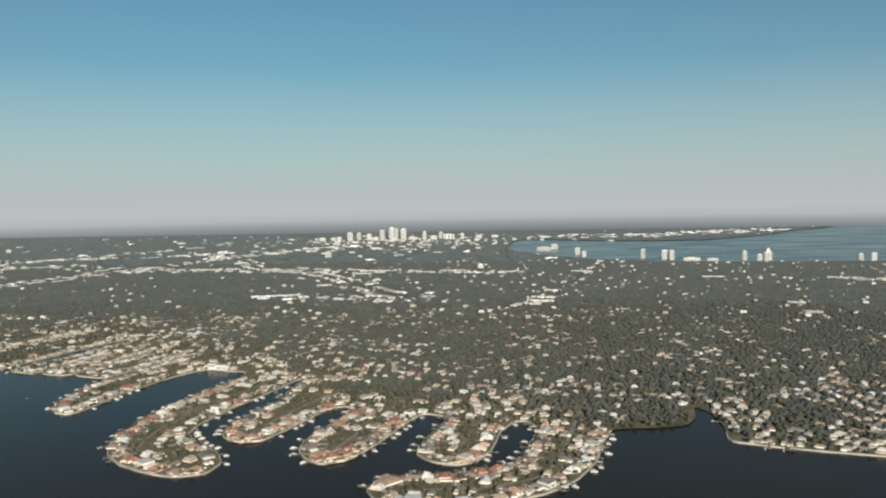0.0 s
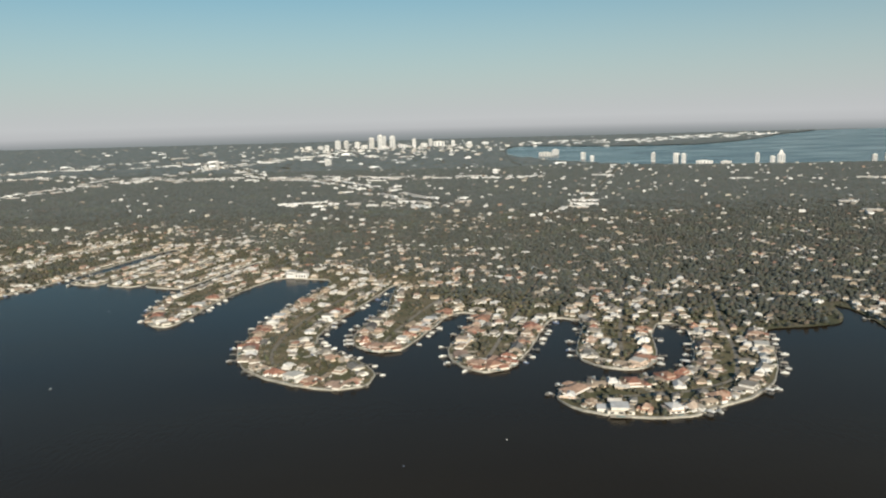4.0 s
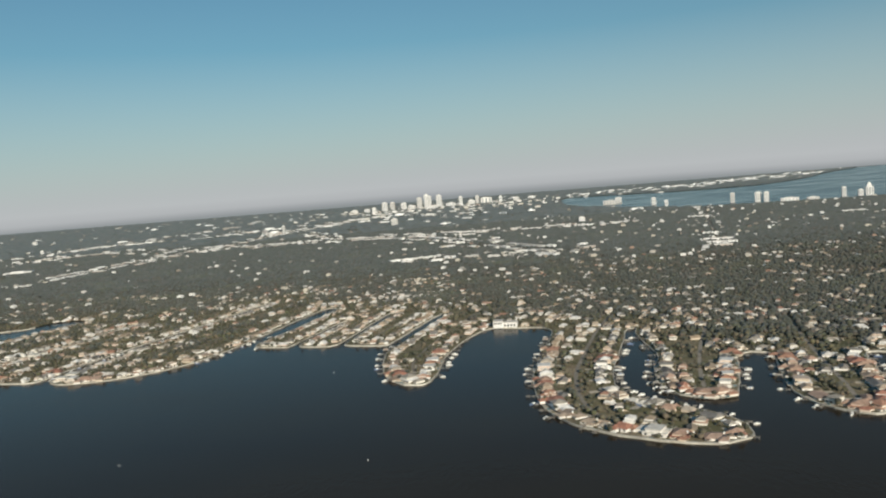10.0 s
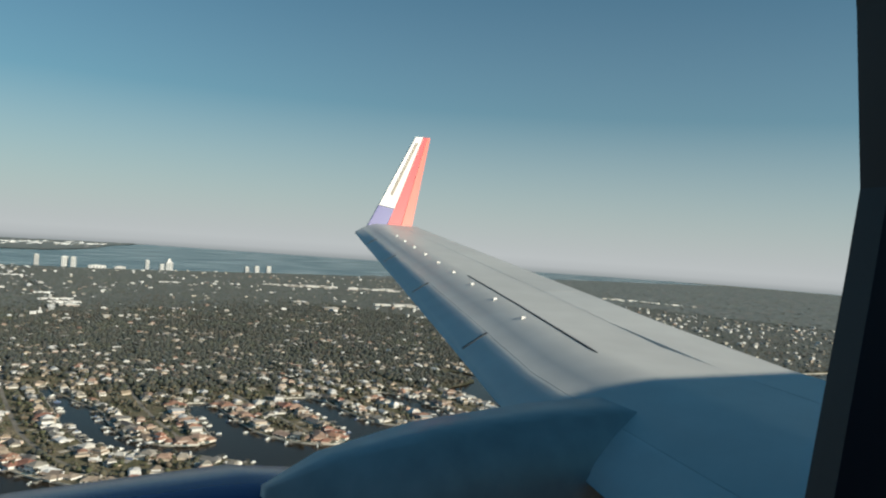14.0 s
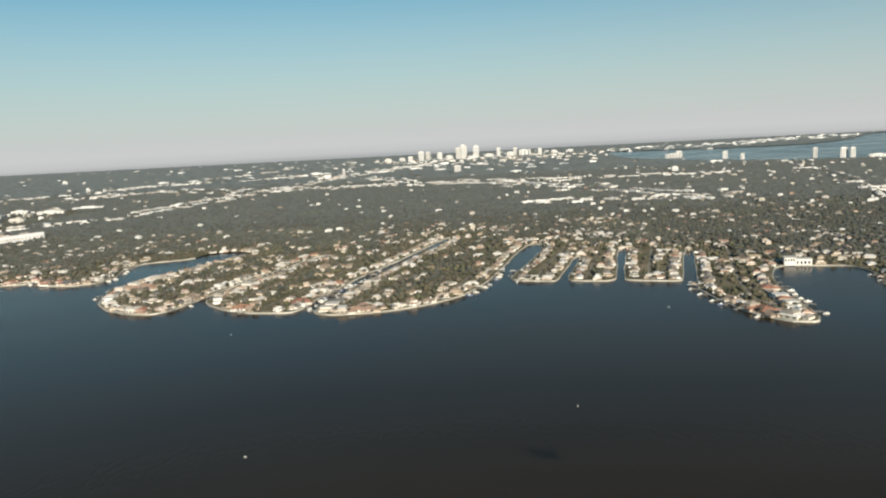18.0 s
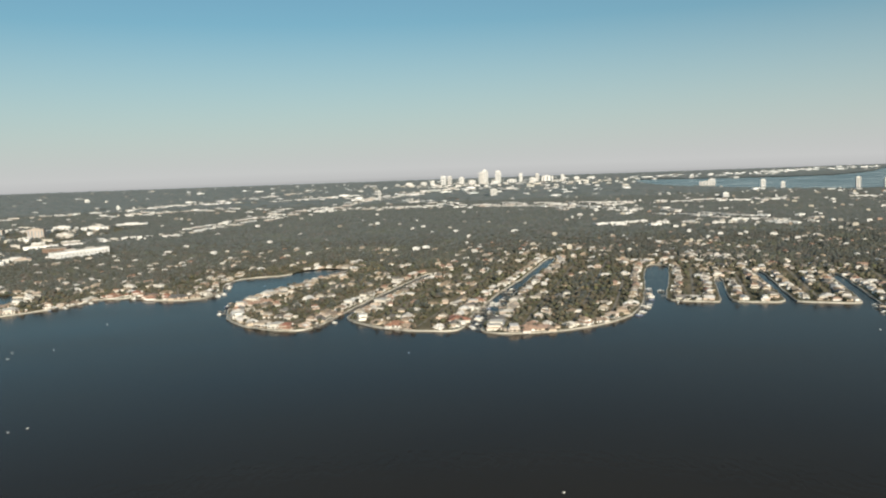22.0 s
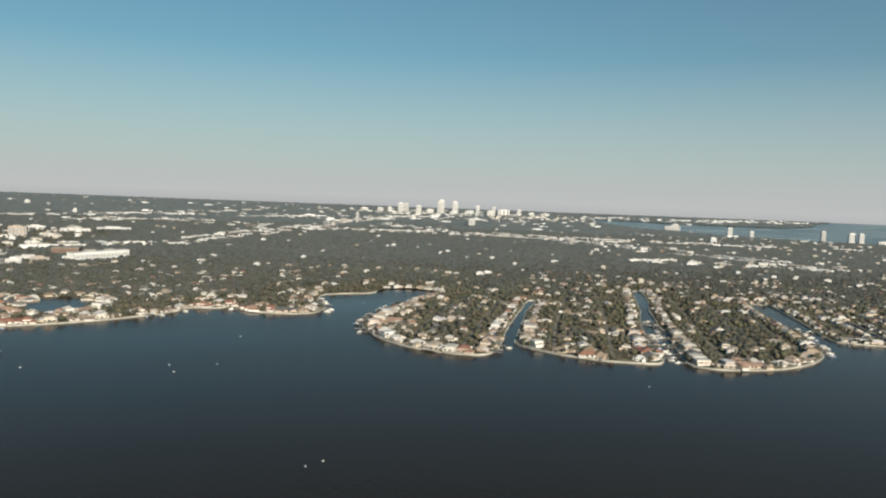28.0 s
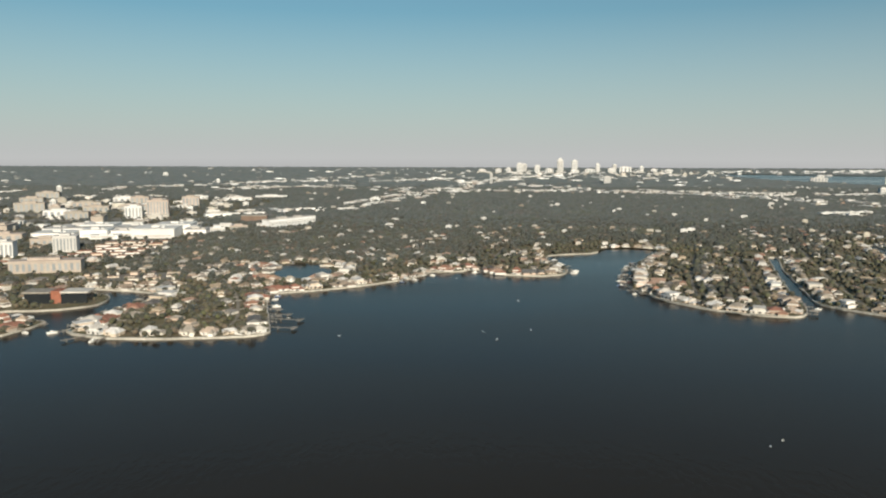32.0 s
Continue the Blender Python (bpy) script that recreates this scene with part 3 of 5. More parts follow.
def clear_of_streets(pts, gap):
    out = np.ones(len(pts), bool)
    for i in range(0, len(pts), 4000):
        p = pts[i:i + 4000].astype(np.float32)
        q = ROAD_ARR.astype(np.float32)
        out[i:i + 4000] = (((p[:, None, 0] - q[:, 0]) ** 2 + (p[:, None, 1] - q[:, 1]) ** 2).min(1)) > gap * gap
    return out


def off_road(x, y, gap):
    return np.min((ROAD_ARR[:, 0] - x) ** 2 + (ROAD_ARR[:, 1] - y) ** 2) > gap * gap


OWN = []   # plots kept free for the large buildings: x, y, radius
LANDMARK_PLOTS = [(-1114, 1133, 85), (-1106, 1003, 20), (-1138, 964, 20), (-1062, 882, 36), (-993, 775, 22), (-944, 1290, 55), (-1062, 985, 34), (-1062, 1045, 34), (-978, 861, 30), (-43, 806, 10), (-1215, 1330, 60), (-1330, 1420, 70), (-1030, 1190, 30)]


def plot_ok(x, y):
    return all((x - a) ** 2 + (y - b) ** 2 > r * r for a, b, r in LANDMARK_PLOTS)


# first row: along the water's edge, and every dwelling looks over it
spots = []
run, want = 0.0, 6.0
for i in range(1, len(COAST) - 1):
    a, b = COAST[i], COAST[i + 1]
    if not (-1010 < a.x < 640):
        continue
    d = (b - a).length
    while want <= run + d:
        p = a.lerp(b, (want - run) / d)
        t = (b - a).normalized()
        n = Vector((-t.y, t.x))
        q = p + n * rng.uniform(6.8, 9.4)
        wide = rng.choice((rng.uniform(8.2, 10.0), rng.uniform(9.0, 11.5), rng.uniform(11.5, 14.5)))
        spots.append((q.x, q.y, math.atan2(t.y, t.x) + rng.uniform(-0.12, 0.12), p, n, wide))
        want += wide
    run += d
xy = np.array([(s[0], s[1]) for s in spots])
keep = inside(xy) & (shore_distance(xy) > 5.4) & ~inside(xy, POND_A, POND_B)
# a wild wooded bank round the inlet
wild = [(s[0] > 345 and s[0] < 445) or (-668 < s[0] < -618 and s[1] > 985) or (-20 < s[0] < 20 and s[1] > 755) or s[0] < -1005 for s in spots]
near_spots = [s for s, k, w in zip(spots, keep, wild) if k and not w]
SHORE_HOUSES = []
for s in near_spots:
    if free(s[0], s[1], 4.2) and plot_ok(s[0], s[1]) and rng.random() < 0.97:
        HOUSE_AT.append((s[0], s[1], 4.2))
        SHORE_HOUSES.append(s)
# a ring of dwellings round the lagoon
POND_MID = POND_A.mean(0)
for i in range(20):
    a = 2 * math.pi * i / 20
    x, y = POND_MID[0] + 37 * math.cos(a), POND_MID[1] + 49 * math.sin(a)
    if inside(np.array([[x, y]]))[0] and free(x, y, 4.0):
        HOUSE_AT.append((x, y, 4.2))
        SHORE_HOUSES.append((x, y, a + math.pi / 2, Vector((x, y)), None, 10.0))
# further rows, along the streets
INNER = []
for iu in range(-140, 160):
    for iv in range(-10, 130):
        u = iu * 9.2 + (iv % 2) * 5.5 + rng.uniform(-1.5, 1.5)
        v = iv * 11.5 + rng.uniform(-1.5, 1.5)
        x = -200 + N_AX.x * u + E_AX.x * v
        y = 620 + N_AX.y * u + E_AX.y * v
        if -1180 < x < 760 and 420 < y < 1260 and rng.random() < 0.9:
            INNER.append((x, y))
IN = np.array(INNER)
ok = inside(IN) & ~inside(IN, POND_A, POND_B)
IN = IN[ok]
sd = shore_distance(IN)
MIDDLE = []
for (x, y), d in zip(IN, sd):
    if d < 6.5 or not plot_ok(x, y) or not off_road(x, y, 4.4):
        continue
    chance = (0.42 if x > -300 else 0.33) if d < 45 else (0.38 if d < 110 else (0.30 if d < 220 else 0.15))
    if x > 250 and d < 260:
        chance *= 1.35
    if 372 < x < 455 and y < 640:
        continue
    if x < -640 and d < 150:
        chance = 0.34
    if x < -640 and d > 150:
        chance *= 0.55
    elif x < -280 and y > 1000:
        chance *= 0.4
    if d > 45 and x > -640:
        chance *= min(1.9, max(0.25, 1.0 + 2.4 * noise.noise((x * 0.011, y * 0.011, 4.1))))
    if rng.random() < chance and free(x, y, 4.0):
        HOUSE_AT.append((x, y, 4.0))
        MIDDLE.append((x, y, d))


def house_label(k):
    L, W, fl, roof, style, wing, ch, side = k
    size = "two-storey" if fl == 2 else "low"
    return f"{size} stucco house with a {'flat white' if style == 'flat' else roof} among trees"


TEMPLATES = {}


def place_house(k, x, y, ang, full, wide=10.0, group="houses by the water"):
    spec = KINDS[k]
    sx = min(1.35, wide / (spec[0] + abs(spec[7]) * 0.35))
    m = pose(x, y, LAND_Z, 0, 0, math.degrees(ang)) @ Matrix.Diagonal((sx * rng.uniform(0.88, 1.06), max(0.85, min(1.3, sx * rng.uniform(1.0, 1.35))), rng.uniform(0.85, 1.2), 1))
    key = (k, full)
    if key not in TEMPLATES:
        h = make_house(spec[0], spec[1], spec[2], ROOFS[spec[3]], spec[4], spec[5], spec[6] and full, spec[7], windows=full)
        h.matrix_basis = m
        tagged(h, house_label(spec), "house", group)
        TEMPLATES[key] = h
        return h
    return copy_thing(TEMPLATES[key], m)


# the ones nearest to the flight line, which runs from south to north off the shore
NEAR = sorted(SHORE_HOUSES, key=lambda s: (s[0] - 250) * 0.314 + s[1] * 0.949)[:300]
for x, y, ang, p, n, wide in NEAR:
    place_house(kind_at(x, y), x, y, ang, True, wide)
EANG = math.atan2(E_AX.y, E_AX.x)


def joined_houses(spots):
    """Houses along the streets, walls and roofs in one mesh."""
    V, F, MI = [], [], []
    for x, y, ang in spots:
        L, W, fl, roof, style, wing, ch, side = KINDS[rng.choices(range(len(KINDS)), WEIGHTS)[0]]
        L, W = L * rng.uniform(0.65, 1.02), W * rng.uniform(0.7, 1.1)
        H, gable = 1.45, style == "gable"
        pieces = [(box_data(-L / 2, L / 2, -W / 2, W / 2, -0.2, H), 0)]
        pieces.append((hip_data(-L / 2, L / 2, -W / 2, W / 2, H, 0.24 * min(L, W) + 0.1, gable=gable), 1))
        if fl == 2:
            pieces.append((box_data(-L * 0.36, L * 0.28, -W * 0.44, W * 0.4, H, 2 * H), 0))
            pieces.append((hip_data(-L * 0.36, L * 0.28, -W * 0.44, W * 0.4, 2 * H, 0.2 * W, gable=gable), 1))
        elif side > 0:
            pieces.append((box_data(L / 2 - 0.1, L / 2 + side * 0.8, -W * 0.18, W * 0.56, -0.2, H * 0.9), 0))
            pieces.append((hip_data(L / 2 - 0.1, L / 2 + side * 0.8, -W * 0.18, W * 0.56, H * 0.9, 0.7, 0.25, gable), 1))
        if wing:
            a, w, wx = wing
            pieces.append((box_data(wx - w / 2, wx + w / 2, -W / 2 - a, -W / 2 + 0.2, -0.2, 1.45), 0))
        ca, sa = math.cos(ang), math.sin(ang)
        for (v, f), mi in pieces:
            k = len(V)
            V += [(x + q[0] * ca - q[1] * sa, y + q[0] * sa + q[1] * ca, LAND_Z + q[2]) for q in v]
            F += [tuple(i + k for i in q) for q in f]
            MI += [mi] * len(f)
    me = mesh_of("street_houses", V, F, M_JOINED_WALL)
    me.materials.append(M_JOINED_ROOF)
    me.polygons.foreach_set("material_index", MI)
    return tagged(new("street_houses", me), "rows of stucco houses with pale, tan and clay roofs among trees", "houses", kind="stuff")


near_set = set(id(s) for s in NEAR)
rest = [(s[0], s[1], s[2]) for s in SHORE_HOUSES if id(s) not in near_set]
for x, y, d in MIDDLE:
    turn = EANG + rng.choice((0, math.pi, math.pi / 2, -math.pi / 2)) * (1 if rng.random() < 0.5 else 0) + rng.gauss(0, 0.16)
    rest.append((x, y, turn))
joined_houses(rest)
WATERSIDE = [s for s in sorted(SHORE_HOUSES, key=lambda s: (s[0] - 250) * 0.314 + s[1] * 0.949) if s[4] is not None][:390]


# ---- docks and boats ----
def make_dock(length, head):
    dk = new("dock", mesh_of("dock", *box_data(-0.5, 0.5, -length, 0.6, 0.95, 1.15), M_DOCK))
    if head:
        part("platform", mesh_of("platform", *box_data(-head, head, -length - 2.2, -length, 0.97, 1.17), M_DOCK), dk)
    post = mesh_of("post", *cyl_data(0.14, -0.6, 1.7, 6), M_DOCK)
    for sx in (-0.55, 0.55):
        for yy in (-length * 0.45, -length + 0.1):
            part("post", post, dk, pose(sx, yy, 0))
    return tagged(dk, "weathered timber dock on posts over the water", "dock", "docks along the shore")


def make_lift(length):
    dk = make_dock(length, 1.6)
    lift_roof = part("canopy", mesh_of("canopy", *hip_data(1.4, 4.4, -length - 1.5, -length + 3.2, 2.3, 0.7, 0.1), ROOF_WHITE), dk, label="pale boat-lift canopy")
    post = mesh_of("post", *cyl_data(0.12, -0.6, 2.35, 6), M_DOCK)
    for sx in (1.6, 4.2):
        for yy in (-length - 1.2, -length + 2.9):
            part("post", post, lift_roof, pose(sx, yy, 0))
    dk["label"] = "timber dock with a covered boat lift"
    return dk


def make_boat(L, B):
    """A motor boat, bow along +x, floating at the water line."""
    k = L / 4.2
    rows = [(-0.5, 0.92), (-0.2, 1.0), (0.15, 0.92), (0.36, 0.6), (0.5, 0.04)]
    V, F = [], []
    for x, w in rows:
        for s, z in ((-1, (0.75 + max(0, x) * 0.5) * k), (-0.7, -0.25 * k), (0.7, -0.25 * k), (1, (0.75 + max(0, x) * 0.5) * k)):
            V.append((x * L, s * w * B / 2, z))
    for i in range(len(rows) - 1):
        q = 4 * i
        F += [(q, q + 4, q + 5, q + 1), (q + 1, q + 5, q + 6, q + 2), (q + 2, q + 6, q + 7, q + 3), (q + 3, q + 7, q + 4, q)]
    F += [(0, 1, 2, 3), (16, 19, 18, 17)]
    b = new("boat", mesh_of("boat", V, F, M_HULL))
    part("cabin", mesh_of("cabin", *box_data(-L * 0.15, L * 0.18, -B * 0.3, B * 0.3, 0.7 * k, 1.4 * k, 0.12 * k), M_HULL), b)
    part("windscreen", mesh_of("windscreen", *box_data(L * 0.19, L * 0.23, -B * 0.28, B * 0.28, 0.8 * k, 1.2 * k, 0.03 * k), M_GLASS), b)
    return tagged(b, "small white motor boat on dark water", "boat", "boats")


DOCKS = [make_dock(4.0, 0), make_dock(5.2, 1.5), make_lift(4.2), make_dock(3.2, 1.2)]
for x, y, a, ln, hd in [(-853, 706, 80, 14, 3.0), (-858, 727, 78, 19, 3.4), (-861, 739, 80, 13, 2.6), (-865, 752, 76, 9, 2.0), (-939, 684, -30, 9, 1.4)]:
    make_dock(ln, hd).matrix_basis = pose(x, y, 0, 0, 0, a)
BOATS = [make_boat(3.8, 1.35), make_boat(5.0, 1.6), make_boat(1.1, 0.5)]
first_dock, first_boat = set(), set()
for x, y, ang, p, n, wide in WATERSIDE:
    calm = n.y < 0.72      # few docks stand on the side of the open bay
    if rng.random() > (0.74 if calm else 0.12):
        continue
    k = rng.choices(range(4), (6, 5, 3, 5))[0]
    across = p - n * 13.0
    if inside(np.array([[across.x, across.y]]))[0]:
        continue
    tip = p - n * 9.0
    if inside(np.array([[tip.x, tip.y], [tip.x + n.y * 4, tip.y - n.x * 4]])).any():
        k = 0
        tip = p - n * 7.0
        if inside(np.array([[tip.x, tip.y]]))[0]:
            continue
    m = pose(p.x, p.y, 0, 0, 0, math.degrees(math.atan2(n.y, n.x)) - 90)
    if k in first_dock:
        copy_thing(DOCKS[k], m)
    else:
        DOCKS[k].matrix_basis = m
        first_dock.add(k)
    if rng.random() < 0.68:
        j = rng.randrange(2)
        q = p - n * rng.uniform(4.5, 6.5) + Vector((n.y, -n.x)) * -2.6
        if inside(np.array([[q.x, q.y]]))[0]:
            continue
        mb = pose(q.x, q.y, 0.0, 0, 0, math.degrees(math.atan2(n.y, n.x)) + rng.choice((0, 180)))
        if j in first_boat:
            copy_thing(BOATS[j], mb)
        else:
            BOATS[j].matrix_basis = mb
            first_boat.add(j)
for x, y, a in [(93, 364, 20), (144, 392, 160), (-139, 482, 40), (-282, 501, 80), (-189, 679, 10), (-482, 664, 30), (-422, 463, 15), (-657, 546, 60), (-651, 551, 50),
                (-714, 785, 150), (-813, 691, 20), (-740, 701, 70), (-734, 685, 30), (-715, 705, 100), (-847, 732, 10), (-631, 946, 45), (-751, 871, 80)]:
    m = pose(x, y, 0, 0, 0, a)
    if 2 in first_boat:
        copy_thing(BOATS[2], m)
    else:
        BOATS[2].matrix_basis = m
        first_boat.add(2)


# ---- trees ----
def ico():
    b = bmesh.new()
    bmesh.ops.create_icosphere(b, subdivisions=1, radius=1.0)
    v = np.array([tuple(q.co) for q in b.verts])
    f = np.array([[q.index for q in t.verts] for t in b.faces])
    b.free()
    return v, f


ICO_V, ICO_F = ico()
OCT_V = np.array([(1, 0, 0), (0, 1, 0), (-1, 0, 0), (0, -1, 0), (0, 0, 1.0)], float)
OCT_F = np.array([(0, 1, 4), (1, 2, 4), (2, 3, 4), (3, 0, 4)])
DOME_V = np.array([(math.cos(i * 1.0472), math.sin(i * 1.0472), -0.35) for i in range(6)] +
                  [(0.62 * math.cos(i * 2.0944 + 0.5236), 0.62 * math.sin(i * 2.0944 + 0.5236), 0.78) for i in range(3)])
DOME_F = np.array([(0, 1, 6), (1, 2, 7), (2, 3, 7), (3, 4, 8), (4, 5, 8), (5, 0, 6), (1, 7, 6), (3, 8, 7), (5, 6, 8), (6, 7, 8)])
SHAPES = {"ico": (ICO_V, ICO_F), "dome": (DOME_V, DOME_F), "tip": (OCT_V, OCT_F)}


def clumps(name, centres, radii, squash, mat, seed, lift=0.45, shape="ico", jitter=0.30):
    """Many uneven leaf clumps joined into one mesh."""
    r = np.random.default_rng(seed)
    bv, bf = SHAPES[shape]
    n = len(centres)
    a = r.uniform(0, 2 * np.pi, n)
    ca, sa = np.cos(a)[:, None], np.sin(a)[:, None]
    v = np.repeat(bv[None], n, 0) * (1 + r.uniform(-jitter, jitter, (n, len(bv), 1)))
    x = v[..., 0] * ca - v[..., 1] * sa
    y = v[..., 0] * sa + v[..., 1] * ca
    V = np.stack([x * radii[:, None] + centres[:, :1], y * radii[:, None] + centres[:, 1:2],
                  (v[..., 2] * squash + lift) * radii[:, None] + centres[:, 2:3]], -1).reshape(-1, 3)
    F = (bf[None] + (np.arange(n) * len(bv))[:, None, None]).reshape(-1, 3)
    me = bpy.data.meshes.new(name)
    me.vertices.add(len(V))
    me.vertices.foreach_set("co", V.astype(np.float32).ravel())
    me.loops.add(F.size)
    me.loops.foreach_set("vertex_index", F.astype(np.int32).ravel())
    me.polygons.add(len(F))
    me.polygons.foreach_set("loop_start", np.arange(0, F.size, 3, dtype=np.int32))
    me.polygons.foreach_set("loop_total", np.full(len(F), 3, dtype=np.int32))
    me.polygons.foreach_set("use_smooth", np.ones(len(F), bool))
    me.materials.append(mat)
    me.update(calc_edges=True)
    return new(name, me)


CELL = {}
for hx, hy, _ in HOUSE_AT:
    CELL.setdefault((int(hx // 8), int(hy // 8)), []).append((hx, hy))


def near_house(x, y, gap):
    cx, cy = int(x // 8), int(y // 8)
    for i in (-1, 0, 1):
        for j in (-1, 0, 1):
            for hx, hy in CELL.get((cx + i, cy + j), ()):
                if (hx - x) ** 2 + (hy - y) ** 2 < gap * gap:
                    return True
    return False


nrng = np.random.default_rng(5)


def scatter(x0, x1, y0, y1, step):
    gx, gy = np.meshgrid(np.arange(x0, x1, step), np.arange(y0, y1, step))
    p = np.stack([gx.ravel(), gy.ravel()], 1) + nrng.uniform(-0.5, 0.5, (gx.size, 2)) * step
    ok = inside(p) & ~inside(p, BAY_A, BAY_B) & ~inside(p, POND_A, POND_B)
    return p[ok]


def clear_of_avenues(p, gap):
    a = np.array([(q.x, q.y) for s in AVENUES for q in resample([Vector(w) for w in s], 15.0)])
    return np.array([np.min((a[:, 0] - x) ** 2 + (a[:, 1] - y) ** 2) > gap * gap for x, y in p])


def grove(name, p, lo, hi, seed, shape="ico", tall=0.85, label="dense evergreen and bare winter treetops", mat=M_LEAF):
    r = np.random.default_rng(seed).uniform(lo, hi, len(p))
    c = np.concatenate([p, np.full((len(p), 1), LAND_Z)], 1)
    c[:, 2] += r * 0.6 * tall
    ob = clumps(name, c, r, tall, mat, seed, lift=0.5 * tall, shape=shape)
    return tagged(ob, label, "trees", kind="stuff")


P = scatter(-1250, 820, 410, 1400, 3.5)
P = P[nrng.uniform(size=len(P)) > (P[:, 1] - 1200) / 200]
P = P[clear_of_streets(P, 2.5)]
sdp = shore_distance(P)
pick = []
for (x, y), d in zip(P, sdp):
    if (x - POND_MID[0]) ** 2 / 38 ** 2 + (y - POND_MID[1]) ** 2 / 56 ** 2 < 1 and y < POND_MID[1] + 30 and rng.random() < 0.85:
        pick.append(False)
        continue
    if d < 1.8 or near_house(x, y, 4.9 if d < 45 else 5.6):
        pick.append(False)
        continue
    if not all((x - a) ** 2 + (y - b) ** 2 > (r * 0.9) ** 2 for a, b, r in LANDMARK_PLOTS):
        pick.append(rng.random() < 0.06)
        continue
    if x < -1018 and y > 850:
        pick.append(rng.random() < 0.2)
        continue
    if 335 < x < 455 and d > 15:
        pick.append(rng.random() < 0.75)
        continue
    if x < -640 and 5 < d < 60:
        pick.append(rng.random() < 0.42)
        continue
    pick.append(rng.random() < (0.12 if d < 11 else (0.26 if x > -300 else 0.40) if d < 40 else 0.6 if d < 75 else 0.72 if x < -640 and d < 150 else 0.95))
P, sdp = P[np.array(pick)], sdp[np.array(pick)]
dens = np.array([noise.noise((x * 0.02, y * 0.02, 0.3)) for x, y in P])
P, sdp = P[dens > -0.62], sdp[dens > -0.62]
deep = (sdp + nrng.normal(0, 16, len(P)) > 46) | (P[:, 0] > 330)
grove("trees", P[~deep], 0.9, 2.2, 21, mat=M_GARDEN)
grove("trees", P[deep], 1.4, 2.9, 27, shape="dome", tall=0.72)
# a second, smaller clump beside each crown breaks the round outline
grove("shrubs", P[::3] + nrng.uniform(-2.0, 2.0, (len(P[::3]), 2)), 0.7, 1.5, 22, label="low shrubs and small crowns between houses")
# dry brown and olive garden planting between the houses
G = scatter(-1010, 640, 410, 1100, 2.6)
G = G[nrng.uniform(size=len(G)) < 0.4]
G = G[clear_of_streets(G, 2.0)]
gd = shore_distance(G)
G = G[[0.9 < d < 48 and not near_house(x, y, 3.6) for (x, y), d in zip(G, gd)]]
grove("garden_shrubs", G, 0.35, 1.0, 26, shape="tip", label="dry brown and olive garden shrubs", mat=M_SHRUB)
P2 = np.concatenate([scatter(-2400, 1700, 1200, 2300, 4.9), scatter(820, 1700, 60, 1200, 6.6), scatter(-2400, -1250, 600, 1200, 6.6)])
P2 = P2[(np.abs(P2[:, 0] + 215) > 1035) | (P2[:, 1] < 1200) | (nrng.uniform(size=len(P2)) < (P2[:, 1] - 1200) / 200)]
P2B = np.concatenate([scatter(1700, 4400, -900, 2300, 21.0), scatter(-4400, -2400, 600, 2300, 21.0)])
grove("trees", P2B, 12.0, 20.0, 25, shape="tip", tall=0.2)
P2 = P2[clear_of_avenues(P2, 7.0)]
# few trees stand between the offices and their paved lots
lots = (P2[:, 0] > -1480) & (P2[:, 0] < -1060) & (P2[:, 1] > 1000) & (P2[:, 1] < 1780)
P2 = P2[~lots | (nrng.uniform(size=len(P2)) < 0.16)]
grove("trees", P2, 2.5, 5.0, 23, shape="tip", tall=0.5)
P3 = scatter(-4400, 4400, 2300, 4800, 21.0)
P3 = P3[clear_of_avenues(P3, 14.0)]
grove("trees", P3, 12.0, 20.0, 24, shape="tip", tall=0.14, label="far hazy woods")


# ---- single trees in the gardens by the water ----
def make_tree(h, spread, seed, palm=False):
    """A tapered trunk with limbs and a crown of uneven clumps."""
    r = random.Random(seed)
    pieces = [cyl_data(0.12, -0.2, h * 0.6, 6, 0.07)]
    for i in range(4):
        a = i * 1.7 + r.random()
        v, f = cyl_data(0.05, 0, h * 0.35, 5, 0.02)
        m = pose(0, 0, h * 0.5, 38, 0, math.degrees(a))
        pieces.append(([tuple(m @ Vector(q)) for q in v], f))
    t = new("palm_tree" if palm else "tree", None)
    part("trunk", mesh_of("trunk", *join_data(*pieces), M_BARK), t)
    V, F = [], []
    if palm:
        for i in range(14):
            a = 2 * math.pi * i / 14 + r.uniform(-0.2, 0.2)
            d = r.uniform(0.75, 1.0) * spread
            ca, sa = math.cos(a), math.sin(a)
            k = len(V)
            for q, w, z in ((0, 0.05, 0.0), (0.45, 0.28, 0.28), (0.8, 0.22, 0.05), (1.0, 0.04, -0.45)):
                V += [(ca * q * d - sa * w, sa * q * d + ca * w, h * 0.62 + z), (ca * q * d + sa * w, sa * q * d - ca * w, h * 0.62 + z)]
            F += [(k + 2 * j, k + 2 * j + 1, k + 2 * j + 3, k + 2 * j + 2) for j in range(3)]
    else:
        for i in range(16):
            a, e = r.uniform(0, 6.28), r.uniform(0.15, 1.0)
            cx, cy, cz = math.cos(a) * spread * e * 0.75, math.sin(a) * spread * e * 0.75, h * (0.62 + 0.3 * (1 - e) + r.uniform(-0.08, 0.08))
            s = spread * r.uniform(0.28, 0.46)
            k = len(V)
            V += [(cx + q[0] * s * r.uniform(0.7, 1.3), cy + q[1] * s * r.uniform(0.7, 1.3), cz + q[2] * s * 0.8) for q in ICO_V]
            F += [tuple(int(j) + k for j in q) for q in ICO_F]
    part("crown", mesh_of("crown", V, F, M_LEAF), t)
    return tagged(t, "slim palm with a drooping crown in a shore garden" if palm else "rounded evergreen garden tree near the water", "tree", "garden trees")


